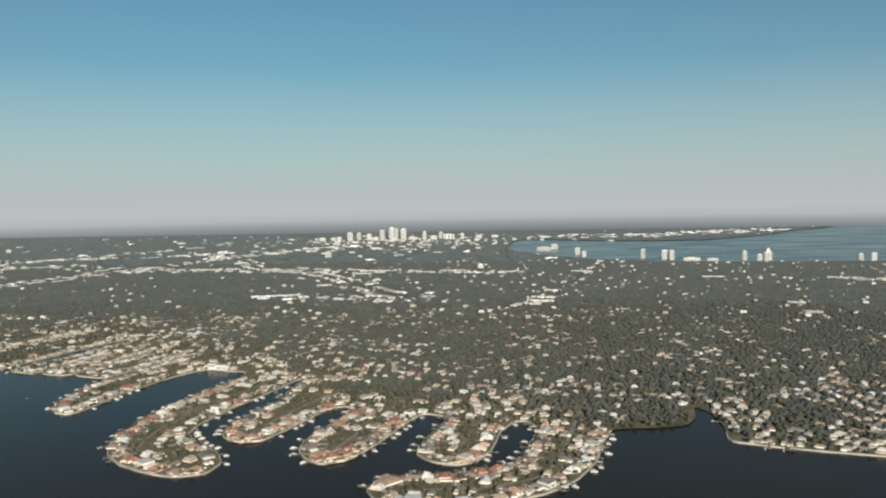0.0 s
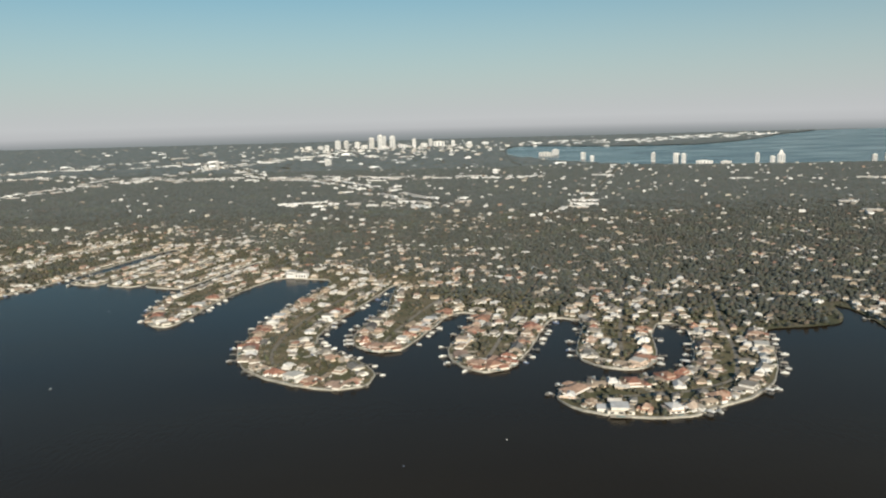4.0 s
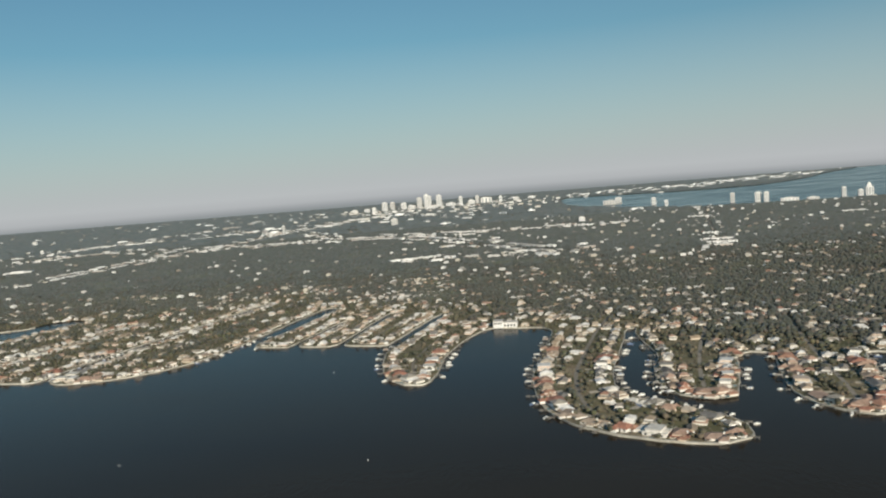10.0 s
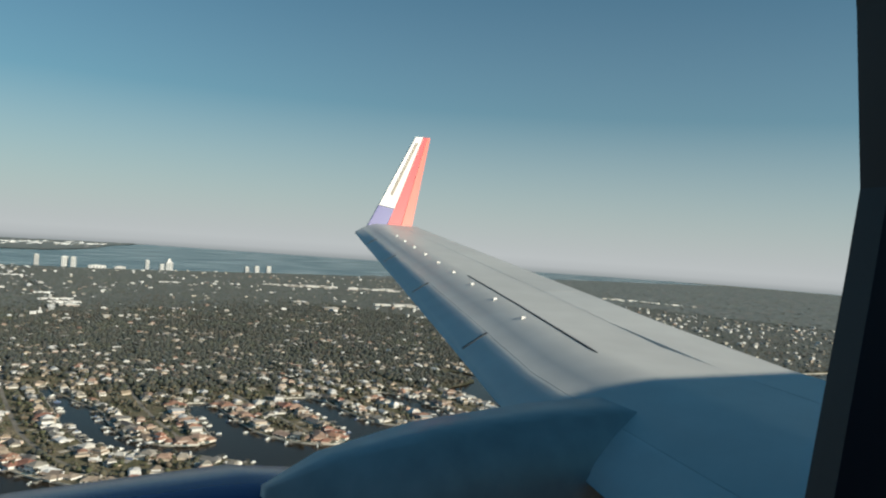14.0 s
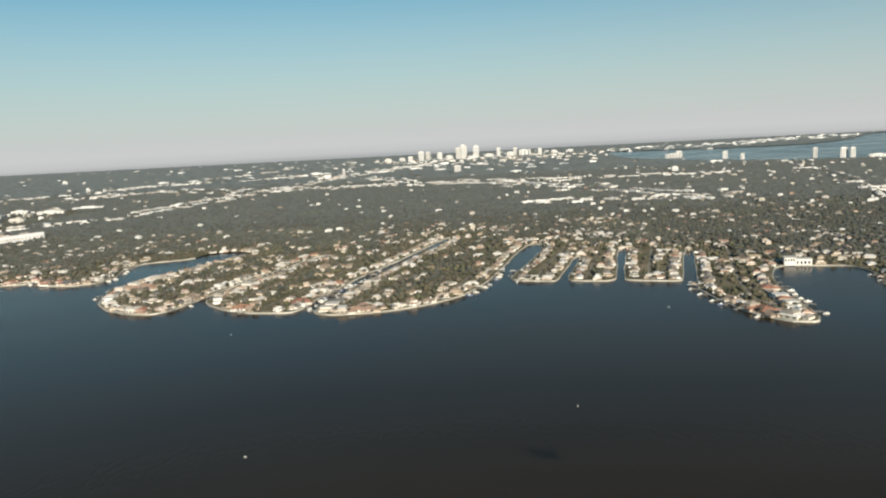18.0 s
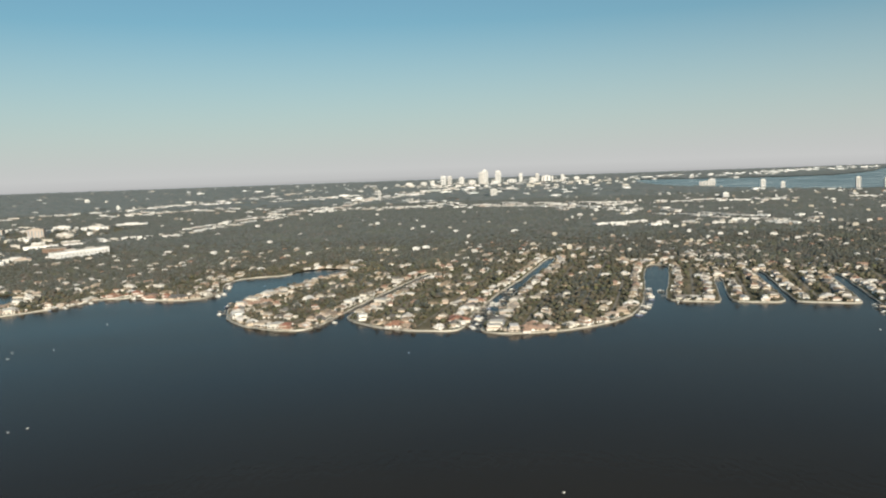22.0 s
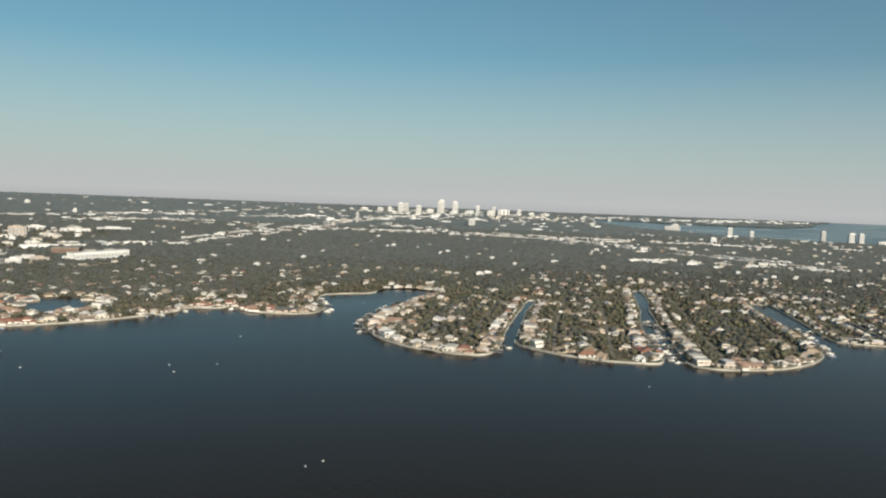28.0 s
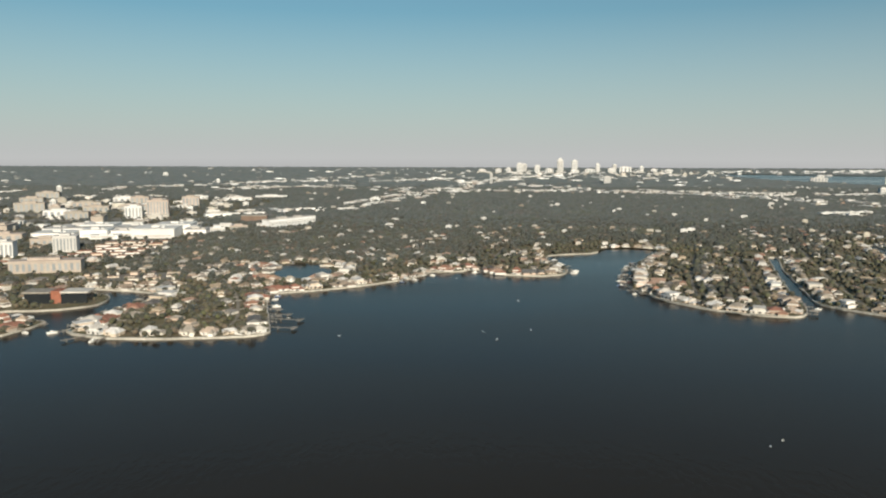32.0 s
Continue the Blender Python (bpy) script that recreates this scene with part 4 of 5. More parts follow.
TREES = [make_tree(3.6, 2.0, 1), make_tree(4.4, 2.4, 2), make_tree(5.2, 1.5, 3, True), make_tree(3.0, 1.7, 4)]
set_down = set()
for s in WATERSIDE:
    if rng.random() > 0.9:
        continue
    side = rng.choice((-1, 1))
    q = s[3] + s[4] * rng.uniform(2.6, 4.2) + Vector((s[4].y, -s[4].x)) * side * rng.uniform(4.6, 6.0)
    k = rng.choices(range(4), (4, 3, 5, 4))[0]
    if not inside(np.array([[q.x, q.y]]))[0] or near_house(q.x, q.y, 3.6):
        continue
    m = pose(q.x, q.y, LAND_Z, 0, 0, rng.uniform(0, 360))
    if k in set_down:
        copy_thing(TREES[k], m)
    else:
        TREES[k].matrix_basis = m
        set_down.add(k)


# ---- roofs among the farther trees ----
def specks(name, p, lo, hi, tall, seed, label, angle=EANG):
    """Low buildings with hipped tops, far off, joined."""
    r = np.random.default_rng(seed)
    V, F = [], []
    for x, y in p:
        L, W, H = r.uniform(lo, hi), r.uniform(lo * 0.6, hi * 0.65), tall * r.uniform(0.7, 1.5)
        a = angle + r.choice([0, math.pi / 2])
        ca, sa = math.cos(a), math.sin(a)
        v, f = join_data(box_data(-L / 2, L / 2, -W / 2, W / 2, 0, H), )
        k = len(V)
        V += [(x + q[0] * ca - q[1] * sa, y + q[0] * sa + q[1] * ca, LAND_Z + q[2]) for q in v]
        V += [(x + s * L * 0.25 * ca, y + s * L * 0.25 * sa, LAND_Z + H + W * 0.2) for s in (-1, 1)]
        F += [tuple(i + k for i in q) for q in f[2:]]
        F += [(k + 4, k + 5, k + 9, k + 8), (k + 5, k + 6, k + 9), (k + 6, k + 7, k + 8, k + 9), (k + 7, k + 4, k + 8)]
    ob = new(name, mesh_of(name, V, F, M_FAR))
    return tagged(ob, label, "houses", kind="stuff")


Q = scatter(-2300, 1700, 1150, 2350, 19.0)
Q = Q[nrng.uniform(size=len(Q)) < (0.11 - 0.00004 * (Q[:, 1] - 1150)) * np.where(Q[:, 0] < -150, 0.45, 1.1)]
specks("far_houses", Q, 4.5, 9.5, 4.2, 31, "small pale roofs showing between treetops")
Q = scatter(800, 1700, 380, 1200, 17.0)
Q = Q[nrng.uniform(size=len(Q)) < 0.22]
specks("far_houses", Q, 5.0, 9.0, 4.4, 34, "small pale roofs showing between treetops")
Q = scatter(-3600, 3600, 2350, 4700, 60.0)
near_city = np.exp(-(((Q[:, 0] + 150) / 700) ** 2 + ((Q[:, 1] - 3750) / 420) ** 2))
Q = Q[nrng.uniform(size=len(Q)) < 0.05 + 0.5 * near_city]
specks("far_houses", Q, 9.0, 24.0, 3.6, 32, "far pale buildings in haze")


# ---- commercial strips ----
def commercial(L, W, H, mat):
    b = new("commercial_building", mesh_of("commercial_building", *box_data(-L / 2, L / 2, -W / 2, W / 2, -0.2, H), mat))
    part("roof", mesh_of("roof", *join_data(box_data(-L / 2 - 0.2, L / 2 + 0.2, -W / 2 - 0.2, W / 2 + 0.2, H, H + 0.5),
                                            box_data(-L * 0.3, -L * 0.18, -W * 0.2, W * 0.1, H + 0.5, H + 1.6),
                                            box_data(L * 0.1, L * 0.2, -W * 0.1, W * 0.25, H + 0.5, H + 1.3)), ROOF_SHOP), b)
    return tagged(b, "long low commercial building with a white flat roof", "building", "shops along the avenues")


SHOPS = [commercial(32, 9, 4.4, M_STRIP), commercial(48, 10, 4.6, M_STRIP), commercial(19, 8, 5.4, M_STRIP), commercial(28, 12, 4.8, M_TANWALL)]
placed = set()
srng = random.Random(19)


def shop(x, y, ang):
    k = srng.randrange(4)
    m = pose(x, y, LAND_Z, 0, 0, ang)
    if k in placed:
        copy_thing(SHOPS[k], m)
    else:
        SHOPS[k].matrix_basis = m
        placed.add(k)


for s, side, chance in [(AVENUES[0], 26, 0.8), (AVENUES[1], 18, 0.62), (AVENUES[2], 24, 0.85), (AVENUES[3], 22, 0.7), (AVENUES[5], 18, 0.75), (AVENUES[4], 12, 0.28), (AVENUES[6], 18, 0.45), (AVENUES[7], 20, 0.35), (AVENUES[8], 20, 0.3)]:
    pts = resample([Vector(p) for p in s], 38.0)
    for a, b in zip(pts, pts[1:]):
        t = (b - a).normalized()
        n = Vector((-t.y, t.x))
        for sg in (-1, 1):
            if srng.random() < chance:
                q = a + n * sg * (side + srng.uniform(-6, 10)) * (1 if srng.random() < 0.75 else 2.2)
                shop(q.x, q.y, math.degrees(math.atan2(t.y, t.x)) + srng.choice((0, 0, 90)))
# the shorter shops and sheds that fill the strips, and the low blocks round the city centre, joined
V, F = [], []


def low_block(x, y, L, W, H, a):
    k = len(V)
    v, f = join_data(box_data(-L / 2, L / 2, -W / 2, W / 2, -0.2, H), box_data(-L * 0.3, L * 0.1, -W * 0.25, W * 0.2, H, H + 0.8))
    V.extend((x + q[0] * math.cos(a) - q[1] * math.sin(a), y + q[0] * math.sin(a) + q[1] * math.cos(a), LAND_Z + q[2]) for q in v)
    F.extend(tuple(i + k for i in q) for q in f)


for s, chance in zip(AVENUES, (0.75, 0.62, 0.85, 0.8, 0.2, 0.8, 0.5, 0.5, 0.35)):
    for a, b in zip(pts := resample([Vector(p) for p in s], 17.0), pts[1:]):
        t = (b - a).normalized()
        n = Vector((-t.y, t.x))
        for sg in (-1, 1):
            if srng.random() < 0.8 * chance * (0.45 + 0.9 * abs(noise.noise((a.x * 0.008, a.y * 0.008, 2.0)) + 0.4)):
                q = a + n * sg * srng.uniform(8, 34)
                low_block(q.x, q.y, srng.uniform(6, 19), srng.uniform(4, 9), srng.uniform(3.0, 4.8), math.atan2(t.y, t.x) + srng.uniform(-0.1, 0.1))
for i in range(130):
    x, y = srng.gauss(-160, 300), srng.gauss(3560, 220)
    if not inside(np.array([[x, y]]), BAY_A, BAY_B)[0]:
        low_block(x, y, srng.uniform(8, 26), srng.uniform(8, 16), srng.uniform(4, 9), srng.uniform(-0.2, 0.2))
for x0, y0, x1, y1, count in [(1007, 1685, 1277, 1510, 26), (1904, 1267, 1978, 994, 26), (905, 1215, 960, 1170, 6)]:
    for i in range(count):
        u = srng.random()
        low_block(x0 + (x1 - x0) * u + srng.uniform(-20, 20), y0 + (y1 - y0) * u + srng.uniform(-20, 20), srng.uniform(16, 38), srng.uniform(8, 14), srng.uniform(5, 8), -0.5)
for i in range(150):
    x, y = srng.uniform(-1600, -1040), srng.uniform(1000, 1850)
    if x < -1040 - (y - 1000) * 0.12 and plot_ok(x, y):
        low_block(x, y, srng.uniform(9, 30), srng.uniform(7, 15), srng.uniform(2.5, 6), 0.24 + srng.choice((0, 1.57)))
tagged(new("low_shops", mesh_of("low_shops", V, F, M_LOW)), "rows of low white shops along the avenues and city edge", "buildings", kind="stuff")
# scattered larger roofs towards the city, and the white port sheds across the bay, joined
SHEDS = []
for i in range(60):
    y = srng.uniform(2350, 4300)
    SHEDS.append((srng.gauss(-420, 520) if srng.random() < 0.7 else srng.uniform(-2600, 300), y))
for i in range(130):
    u = srng.random()
    SHEDS.append((420 + 1500 * u, 3720 + 640 * max(0, u - 0.45) * 1.6 + srng.uniform(0, 380)))
V, F = [], []
for x, y in SHEDS:
    if inside(np.array([[x, y]]), BAY_A, BAY_B)[0]:
        continue
    L, W, H, a = srng.uniform(14, 44), srng.uniform(8, 15), srng.uniform(3.5, 6.5), math.radians(20 + srng.uniform(-9, 9))
    v, f = join_data(box_data(-L / 2, L / 2, -W / 2, W / 2, -0.2, H), box_data(-L * 0.3, L * 0.1, -W * 0.2, W * 0.2, H, H + 1.0))
    k = len(V)
    V += [(x + q[0] * math.cos(a) - q[1] * math.sin(a), y + q[0] * math.sin(a) + q[1] * math.cos(a), LAND_Z + q[2]) for q in v]
    F += [tuple(i + k for i in q) for q in f]
tagged(new("port_sheds", mesh_of("port_sheds", V, F, M_STRIP)), "far white port sheds and long roofs in haze", "buildings", kind="stuff")
for x, y in [(300, 1925), (318, 1940), (285, 1905), (335, 1915), (330, 1300), (345, 1350), (356, 1400), (730, 1150), (750, 1180), (768, 1290), (1020, 1690), (1060, 1640), (1110, 1590), (1150, 1545), (690, 1740), (760, 1742), (850, 1700), (910, 1690)]:
    shop(x, y, srng.choice((73, 163)))


# ---- towers ----
def tower(x, y, w, d, h, ang, mat=M_TOWER, label="pale high-rise tower", strips=3, crown=0.0, group="city towers"):
    b = new("tower", mesh_of("tower", *box_data(-w / 2, w / 2, -d / 2, d / 2, -0.2, h), mat))
    b.matrix_basis = pose(x, y, LAND_Z, 0, 0, ang)
    part("roof", mesh_of("roof", *join_data(box_data(-w / 2 - 0.2, w / 2 + 0.2, -d / 2 - 0.2, d / 2 + 0.2, h, h + 0.8),
                                            box_data(-w * 0.25, w * 0.2, -d * 0.25, d * 0.25, h + 0.8, h + 2.6)), mat), b)
    if crown:
        part("crown", mesh_of("crown", *hip_data(-w * 0.35, w * 0.35, -d * 0.35, d * 0.35, h + 0.8, crown, 0), mat), b)
    gap = w / strips
    for i in range(strips):
        cx = -w / 2 + gap * (i + 0.5)
        v, f = box_data(cx - gap * 0.26, cx + gap * 0.26, -d / 2 - 0.08, -d / 2, 1.5, h - 1.5)
        part("window_strip", mesh_of("window_strip", v, f, M_GLASS_PALE), b)
    return tagged(b, label, "building", group)


M_GLASS_PALE = varied("hazy_tower_glazing", [(0.0, (0.26, 0.29, 0.32)), (0.5, (0.34, 0.36, 0.38))], 0.35, 0.2, 0.3)
TA = -3
for x, y, w, d, h, cr in [(-430, 3720, 24, 18, 48, 0), (-400, 3800, 20, 18, 44, 0), (-345, 3780, 22, 18, 37, 0), (-262, 3660, 22, 20, 61, 0), (-236, 3820, 25, 22, 68, 6),
                          (-222, 3900, 14, 16, 60, 0), (-175, 3800, 25, 20, 62, 5), (-70, 3800, 16, 16, 46, 0), (10, 3820, 17, 16, 42, 0), (52, 3790, 52, 18, 30, 0),
                          (120, 3770, 15, 15, 34, 0), (-520, 3760, 26, 16, 20, 0), (-480, 3700, 18, 14, 26, 0), (-300, 3700, 34, 16, 22, 0), (-120, 3720, 40, 16, 20, 0),
                          (-20, 3740, 30, 16, 24, 0), (200, 3860, 26, 16, 18, 0), (-590, 3820, 30, 16, 16, 0), (-200, 3640, 36, 14, 16, 0), (280, 3900, 34, 14, 15, 0)]:
    tower(x, y, w, d, h * 0.88, TA, crown=cr, label="pale office tower in the hazy city centre")
for x, y, w, d, h in [(-630, 2465, 7, 7, 31), (552, 2600, 14, 12, 21), (560, 2480, 11, 11, 16), (728, 2380, 12, 12, 27), (784, 2330, 18, 12, 26), (800, 2312, 13, 12, 26),
                      (1000, 2270, 11, 11, 25), (1036, 2250, 13, 12, 16), (1280, 2165, 12, 12, 20), (1308, 2150, 13, 12, 23), (1366, 2165, 15, 12, 23)]:
    tower(x, y, w, d, h, -15, M_WHITEWALL, "white waterfront apartment tower", 3, group="waterfront towers")
tower(1060, 2250, 20, 14, 22, -15, M_WHITEWALL, "stepped white waterfront apartment tower", 3, 12, "waterfront towers")
tower(-290, 2545, 19, 16, 22, -4, M_WHITEWALL, "squat white apartment tower over the woods", 3, group="waterfront towers")
tower(230, 2055, 14, 12, 13, -4, M_WHITEWALL, "squat white apartment tower over the woods", 3, group="waterfront towers")
tower(-1388, 2451, 9, 9, 14, 20, M_WHITEWALL, "white block above distant woods", 2)
tower(-1762, 3084, 16, 14, 14, 20, M_WHITEWALL, "white block above distant woods", 2)
for x, y, w, h in [(848, 2270, 46, 7), (455, 2820, 50, 12), (500, 2900, 22, 17), (900, 2240, 30, 6)]:
    tower(x, y, w, 14, h, -15, M_WHITEWALL, "long low white waterfront building", 5, group="waterfront towers")
# offices and shopping centre by the northern inlet
for x, y, w, d, h, m, n, lab in [
        (-1156, 1374, 28, 20, 24, M_TANWALL, 7, "tan precast office block with vertical ribs"), (-1186, 1365, 22, 18, 16, M_WHITEWALL, 5, "grey-white concrete office block"),
        (-1106, 1010, 20, 14, 14, M_WHITEWALL, 7, "white office block with a window grid"), (-1140, 970, 17, 14, 13, M_WHITEWALL, 5, "plain white office block"),
        (-1062, 890, 50, 14, 8.5, M_TANWALL, 12, "long stained tan apartment block"), (-1375, 1520, 9, 9, 14, M_WHITEWALL, 2, "slim white office tower"),
        (-1376, 1455, 42, 20, 14, M_TANWALL, 6, "tan precast office block"), (-1602, 1995, 10, 10, 14, M_WHITEWALL, 2, "slim white office tower"), (-1183, 1594, 27, 18, 16, M_TANWALL, 5, "tan precast office block"),
        (-1450, 1600, 36, 20, 13, M_TANWALL, 5, "tan precast office block"), (-1290, 1650, 30, 18, 12, M_TANWALL, 4, "tan precast office block"), (-1500, 1750, 40, 20, 14, M_TANWALL, 5, "tan precast office block"),
        (-1230, 1787, 32, 14, 6, M_WHITEWALL, 5, "low white office block")]:
    tower(x, y, w, d, h, 14, m, lab, n, group="office blocks")


def mall():
    """Stores of different heights round a long spine, each with its own flat roof and plant boxes."""
    b = new("shopping_centre", mesh_of("shopping_centre", *box_data(-60, 62, 34, 56, -0.2, 7), M_STRIP))
    part("roof", mesh_of("roof", *box_data(-60.5, 62.5, 33.6, 56.4, 7, 7.7), ROOF_SHOP), b)
    for x0, x1, y0, y1, h in [(-78, -36, -4, 33, 5.5), (-34, -6, 8, 33, 7.5), (-4, 20, 14, 33, 6.0), (22, 66, -6, 33, 9.5), (-82, -62, 36, 80, 6.5), (-50, -14, 58, 92, 8.5),
                              (-10, 26, 58, 82, 6.5), (30, 70, 58, 98, 8.0), (68, 92, 30, 56, 5.0), (-20, 10, -10, 6, 3.6)]:
        block = part("store_block", mesh_of("store_block", *box_data(x0, x1, y0, y1, -0.2, h), M_STRIP), b)
        c, d = (x0 + x1) / 2, (y0 + y1) / 2
        part("roof", mesh_of("roof", *join_data(box_data(x0 - 0.4, x1 + 0.4, y0 - 0.4, y1 + 0.3, h, h + 0.7), box_data(c - 5, c + 3, d - 3, d + 2, h + 0.7, h + 2.4),
                                                box_data(c + 6, c + 9, d - 5, d - 2, h + 0.7, h + 1.8)), ROOF_SHOP), block)
        part("canopy", mesh_of("canopy", *box_data(x0 + 3, x1 - 3, y0 - 1.6, y0 - 0.4, 2.4, 2.9), M_TANWALL), block)
    b.matrix_basis = pose(-1112, 1118, LAND_Z, 0, 0, 7)
    return tagged(b, "sprawling white shopping centre with flat roofs", "building")


mall()


def long_hotel(x, y, ang):
    """Three stepped terraces of rooms, each with its own roof slab and a row of windows."""
    b = new("hotel", mesh_of("hotel", *box_data(-41, 41, -4, 8, -0.2, 10), M_STRIP))
    part("roof", mesh_of("roof", *join_data(box_data(-41.4, 41.4, -4.2, 8.2, 10, 10.6), box_data(-20, -8, -1, 5, 10.6, 12.6), box_data(10, 20, -1, 5, 10.6, 12.2)), ROOF_SHOP), b)
    for y0, y1, h, x0, x1 in ((-8, -4, 7.2, -41, 36), (-12, -8, 4.4, -41, 26), (-16, -12, 5.6, -41, -24)):
        t = part("terrace", mesh_of("terrace", *box_data(x0, x1, y0, y1, -0.2, h), M_STRIP), b)
        part("terrace_roof", mesh_of("terrace_roof", *box_data(x0 - 0.3, x1 + 0.3, y0 - 0.3, y1, h, h + 0.5), ROOF_SHOP), t)
        for i in range(int((x1 - x0) / 5.5)):
            xx = x0 + 2.8 + i * 5.5
            part("window", mesh_of("window", *box_data(xx - 1.5, xx + 1.5, y0 - 0.08, y0, h - 2.6, h - 0.9), M_GLASS_PALE), t)
    b.matrix_basis = pose(x, y, LAND_Z, 0, 0, ang)
    return tagged(b, "long stepped white hotel at the edge of the woods", "building")


long_hotel(-950, 1258, 58)
w2 = new("parking_garage", mesh_of("parking_garage", *box_data(-16, 16, -11, 11, -0.2, 9), M_GARAGE))
part("deck", mesh_of("deck", *box_data(-16.3, 16.3, -11.3, 11.3, 9, 10), M_CAR_PARK), w2)
w2.matrix_basis = pose(-1006, 1306, LAND_Z, 0, 0, 8)
tagged(w2, "brown parking garage with a pale deck", "building")


def marina_office(x, y, ang):
    b = new("waterside_office", mesh_of("waterside_office", *join_data(box_data(-18, -3, -6, 6, -0.2, 6.5), box_data(3, 18, -6, 6, -0.2, 6.5)), M_GLASS))
    part("stair_tower", mesh_of("stair_tower", *box_data(-3, 3, -5, 5, -0.2, 7.6), M_BRICK), b, label="red brick stair tower")
    part("roof", mesh_of("roof", *box_data(-19, -3, -7, 7, 6.5, 7.4), ROOF_WHITE), b)
    part("roof", mesh_of("roof", *box_data(3, 19, -7, 7, 6.5, 7.4), ROOF_WHITE), b)
    b.matrix_basis = pose(x, y, LAND_Z, 0, 0, ang)
    return tagged(b, "dark glass waterside office with white roofs", "building")


marina_office(-994, 772, 6)
# rows of flats with clay roofs
apt = None
for i in range(6):
    for j in range(4):
        m = pose(-1082 + j * 15 - i * 1.5, 957 + i * 22 + j * 5, LAND_Z, 0, 0, 18)
        if apt is None:
            apt = new("apartment_row", mesh_of("apartment_row", *box_data(-6.5, 6.5, -3, 3, -0.2, 1.7), M_STUCCO))
            part("roof", mesh_of("roof", *hip_data(-6.5, 6.5, -3, 3, 1.7, 0.8), ROOF_CLAY), apt)
            apt.matrix_basis = m
            tagged(apt, "row of flats with a terracotta roof", "building", "clay-roofed flats")
        else:
            copy_thing(apt, m)
crng = random.Random(61)
condo = None
for i in range(4):
    for j in range(5):
        m = pose(-1006 + j * 14 - i * 5 + crng.uniform(-3, 3), 836 + i * 13 + j * 2 + crng.uniform(-3, 3), LAND_Z, 0, 0, 12 + crng.choice((0, 0, 90)) + crng.uniform(-8, 8)) @ Matrix.Diagonal((crng.uniform(0.6, 1.1), crng.uniform(0.8, 1.4), crng.uniform(0.5, 0.9), 1))
        if condo is None:
            condo = new("condominium", mesh_of("condominium", *box_data(-5.4, 5.4, -2.6, 2.6, -0.2, 3.2), M_STUCCO))
            part("roof", mesh_of("roof", *box_data(-5.7, 5.7, -2.9, 2.9, 3.2, 3.6), ROOF_TAN), condo)
            condo.matrix_basis = m
            tagged(condo, "low stucco condominium with a tan flat roof", "building", "condominiums by the inlet")
        else:
            copy_thing(condo, m)
yc = new("clubhouse", mesh_of("clubhouse", *join_data(box_data(-11, 11, -3.5, 3.5, -0.2, 4.6), box_data(-11, -2, -5.5, -3.4, -0.2, 6.2), box_data(-9, -3, -3.4, 3, 4.5, 6.2)), M_WHITEWALL))
part("roof", mesh_of("roof", *join_data(box_data(-2, 11.3, -3.8, 3.8, 4.6, 5.1), box_data(-11.3, -1.8, -5.8, 3.8, 6.2, 6.7)), ROOF_SHOP), yc)
for i in range(4):
    part("window", mesh_of("window", *box_data(-1 + i * 3.0, 0.6 + i * 3.0, -3.58, -3.5, 0.8, 3.0), M_GLASS), yc)
    part("window", mesh_of("window", *box_data(-10.4 + i * 2.1, -9.2 + i * 2.1, -5.58, -5.5, 3.4, 5.2), M_GLASS), yc)
yc.matrix_basis = pose(-45, 804, LAND_Z, 0, 0, -12)
tagged(yc, "long white waterfront clubhouse at the head of the cove", "building")


# paved lots and further blocks round the shopping centre
for x, y, w, h in [(-1120, 1085, 150, 40), (-1035, 1190, 60, 40), (-1250, 1330, 150, 60), (-1330, 1420, 120, 60), (-990, 1255, 90, 24), (-1062, 1015, 74, 140), (-980, 868, 60, 40)]:
    ob = flat_sheet("pavement", [(x + E_AX.y * sx * w / 2 + E_AX.x * sy * h / 2, y - E_AX.x * sx * w / 2 * -1 + E_AX.y * sy * h / 2) for sx, sy in ((-1, -1), (1, -1), (1, 1), (-1, 1))], LAND_Z + 0.04, M_CAR_PARK)
    tagged(ob, "pale paved parking lot between buildings", "pavement", kind="structure")
brng = random.Random(44)
for x, y, w, h, m in [(-1045, 1185, 26, 5, M_WHITEWALL), (-1015, 1172, 16, 6, M_WHITEWALL), (-1000, 1205, 20, 5, M_TANWALL), (-1020, 1225, 30, 4, M_WHITEWALL), (-975, 1240, 24, 4, M_WHITEWALL),
                      (-1205, 1300, 34, 8, M_TANWALL), (-1250, 1335, 30, 10, M_TANWALL), (-1295, 1380, 40, 9, M_WHITEWALL), (-1330, 1440, 30, 11, M_TANWALL), (-1280, 1460, 36, 9, M_TANWALL),
                      (-1240, 1500, 40, 8, M_TANWALL), (-1340, 1560, 44, 9, M_TANWALL), (-1420, 1640, 40, 10, M_TANWALL), (-1330, 1700, 50, 8, M_WHITEWALL), (-1220, 1690, 44, 5, M_WHITEWALL),
                      (-1150, 1760, 50, 5, M_WHITEWALL), (-1100, 1820, 60, 5, M_WHITEWALL), (-1180, 1200, 40, 6, M_WHITEWALL), (-1150, 1060, 26, 6, M_TANWALL), (-1180, 1020, 24, 9, M_WHITEWALL),
                      (-1210, 1090, 40, 7, M_TANWALL), (-1260, 1180, 44, 8, M_TANWALL)]:
    tower(x, y, w, w * brng.uniform(0.4, 0.6), h, 14 + brng.choice((0, 0, 90)), m, "mid-rise office block beside paved lots", 5, group="office blocks")


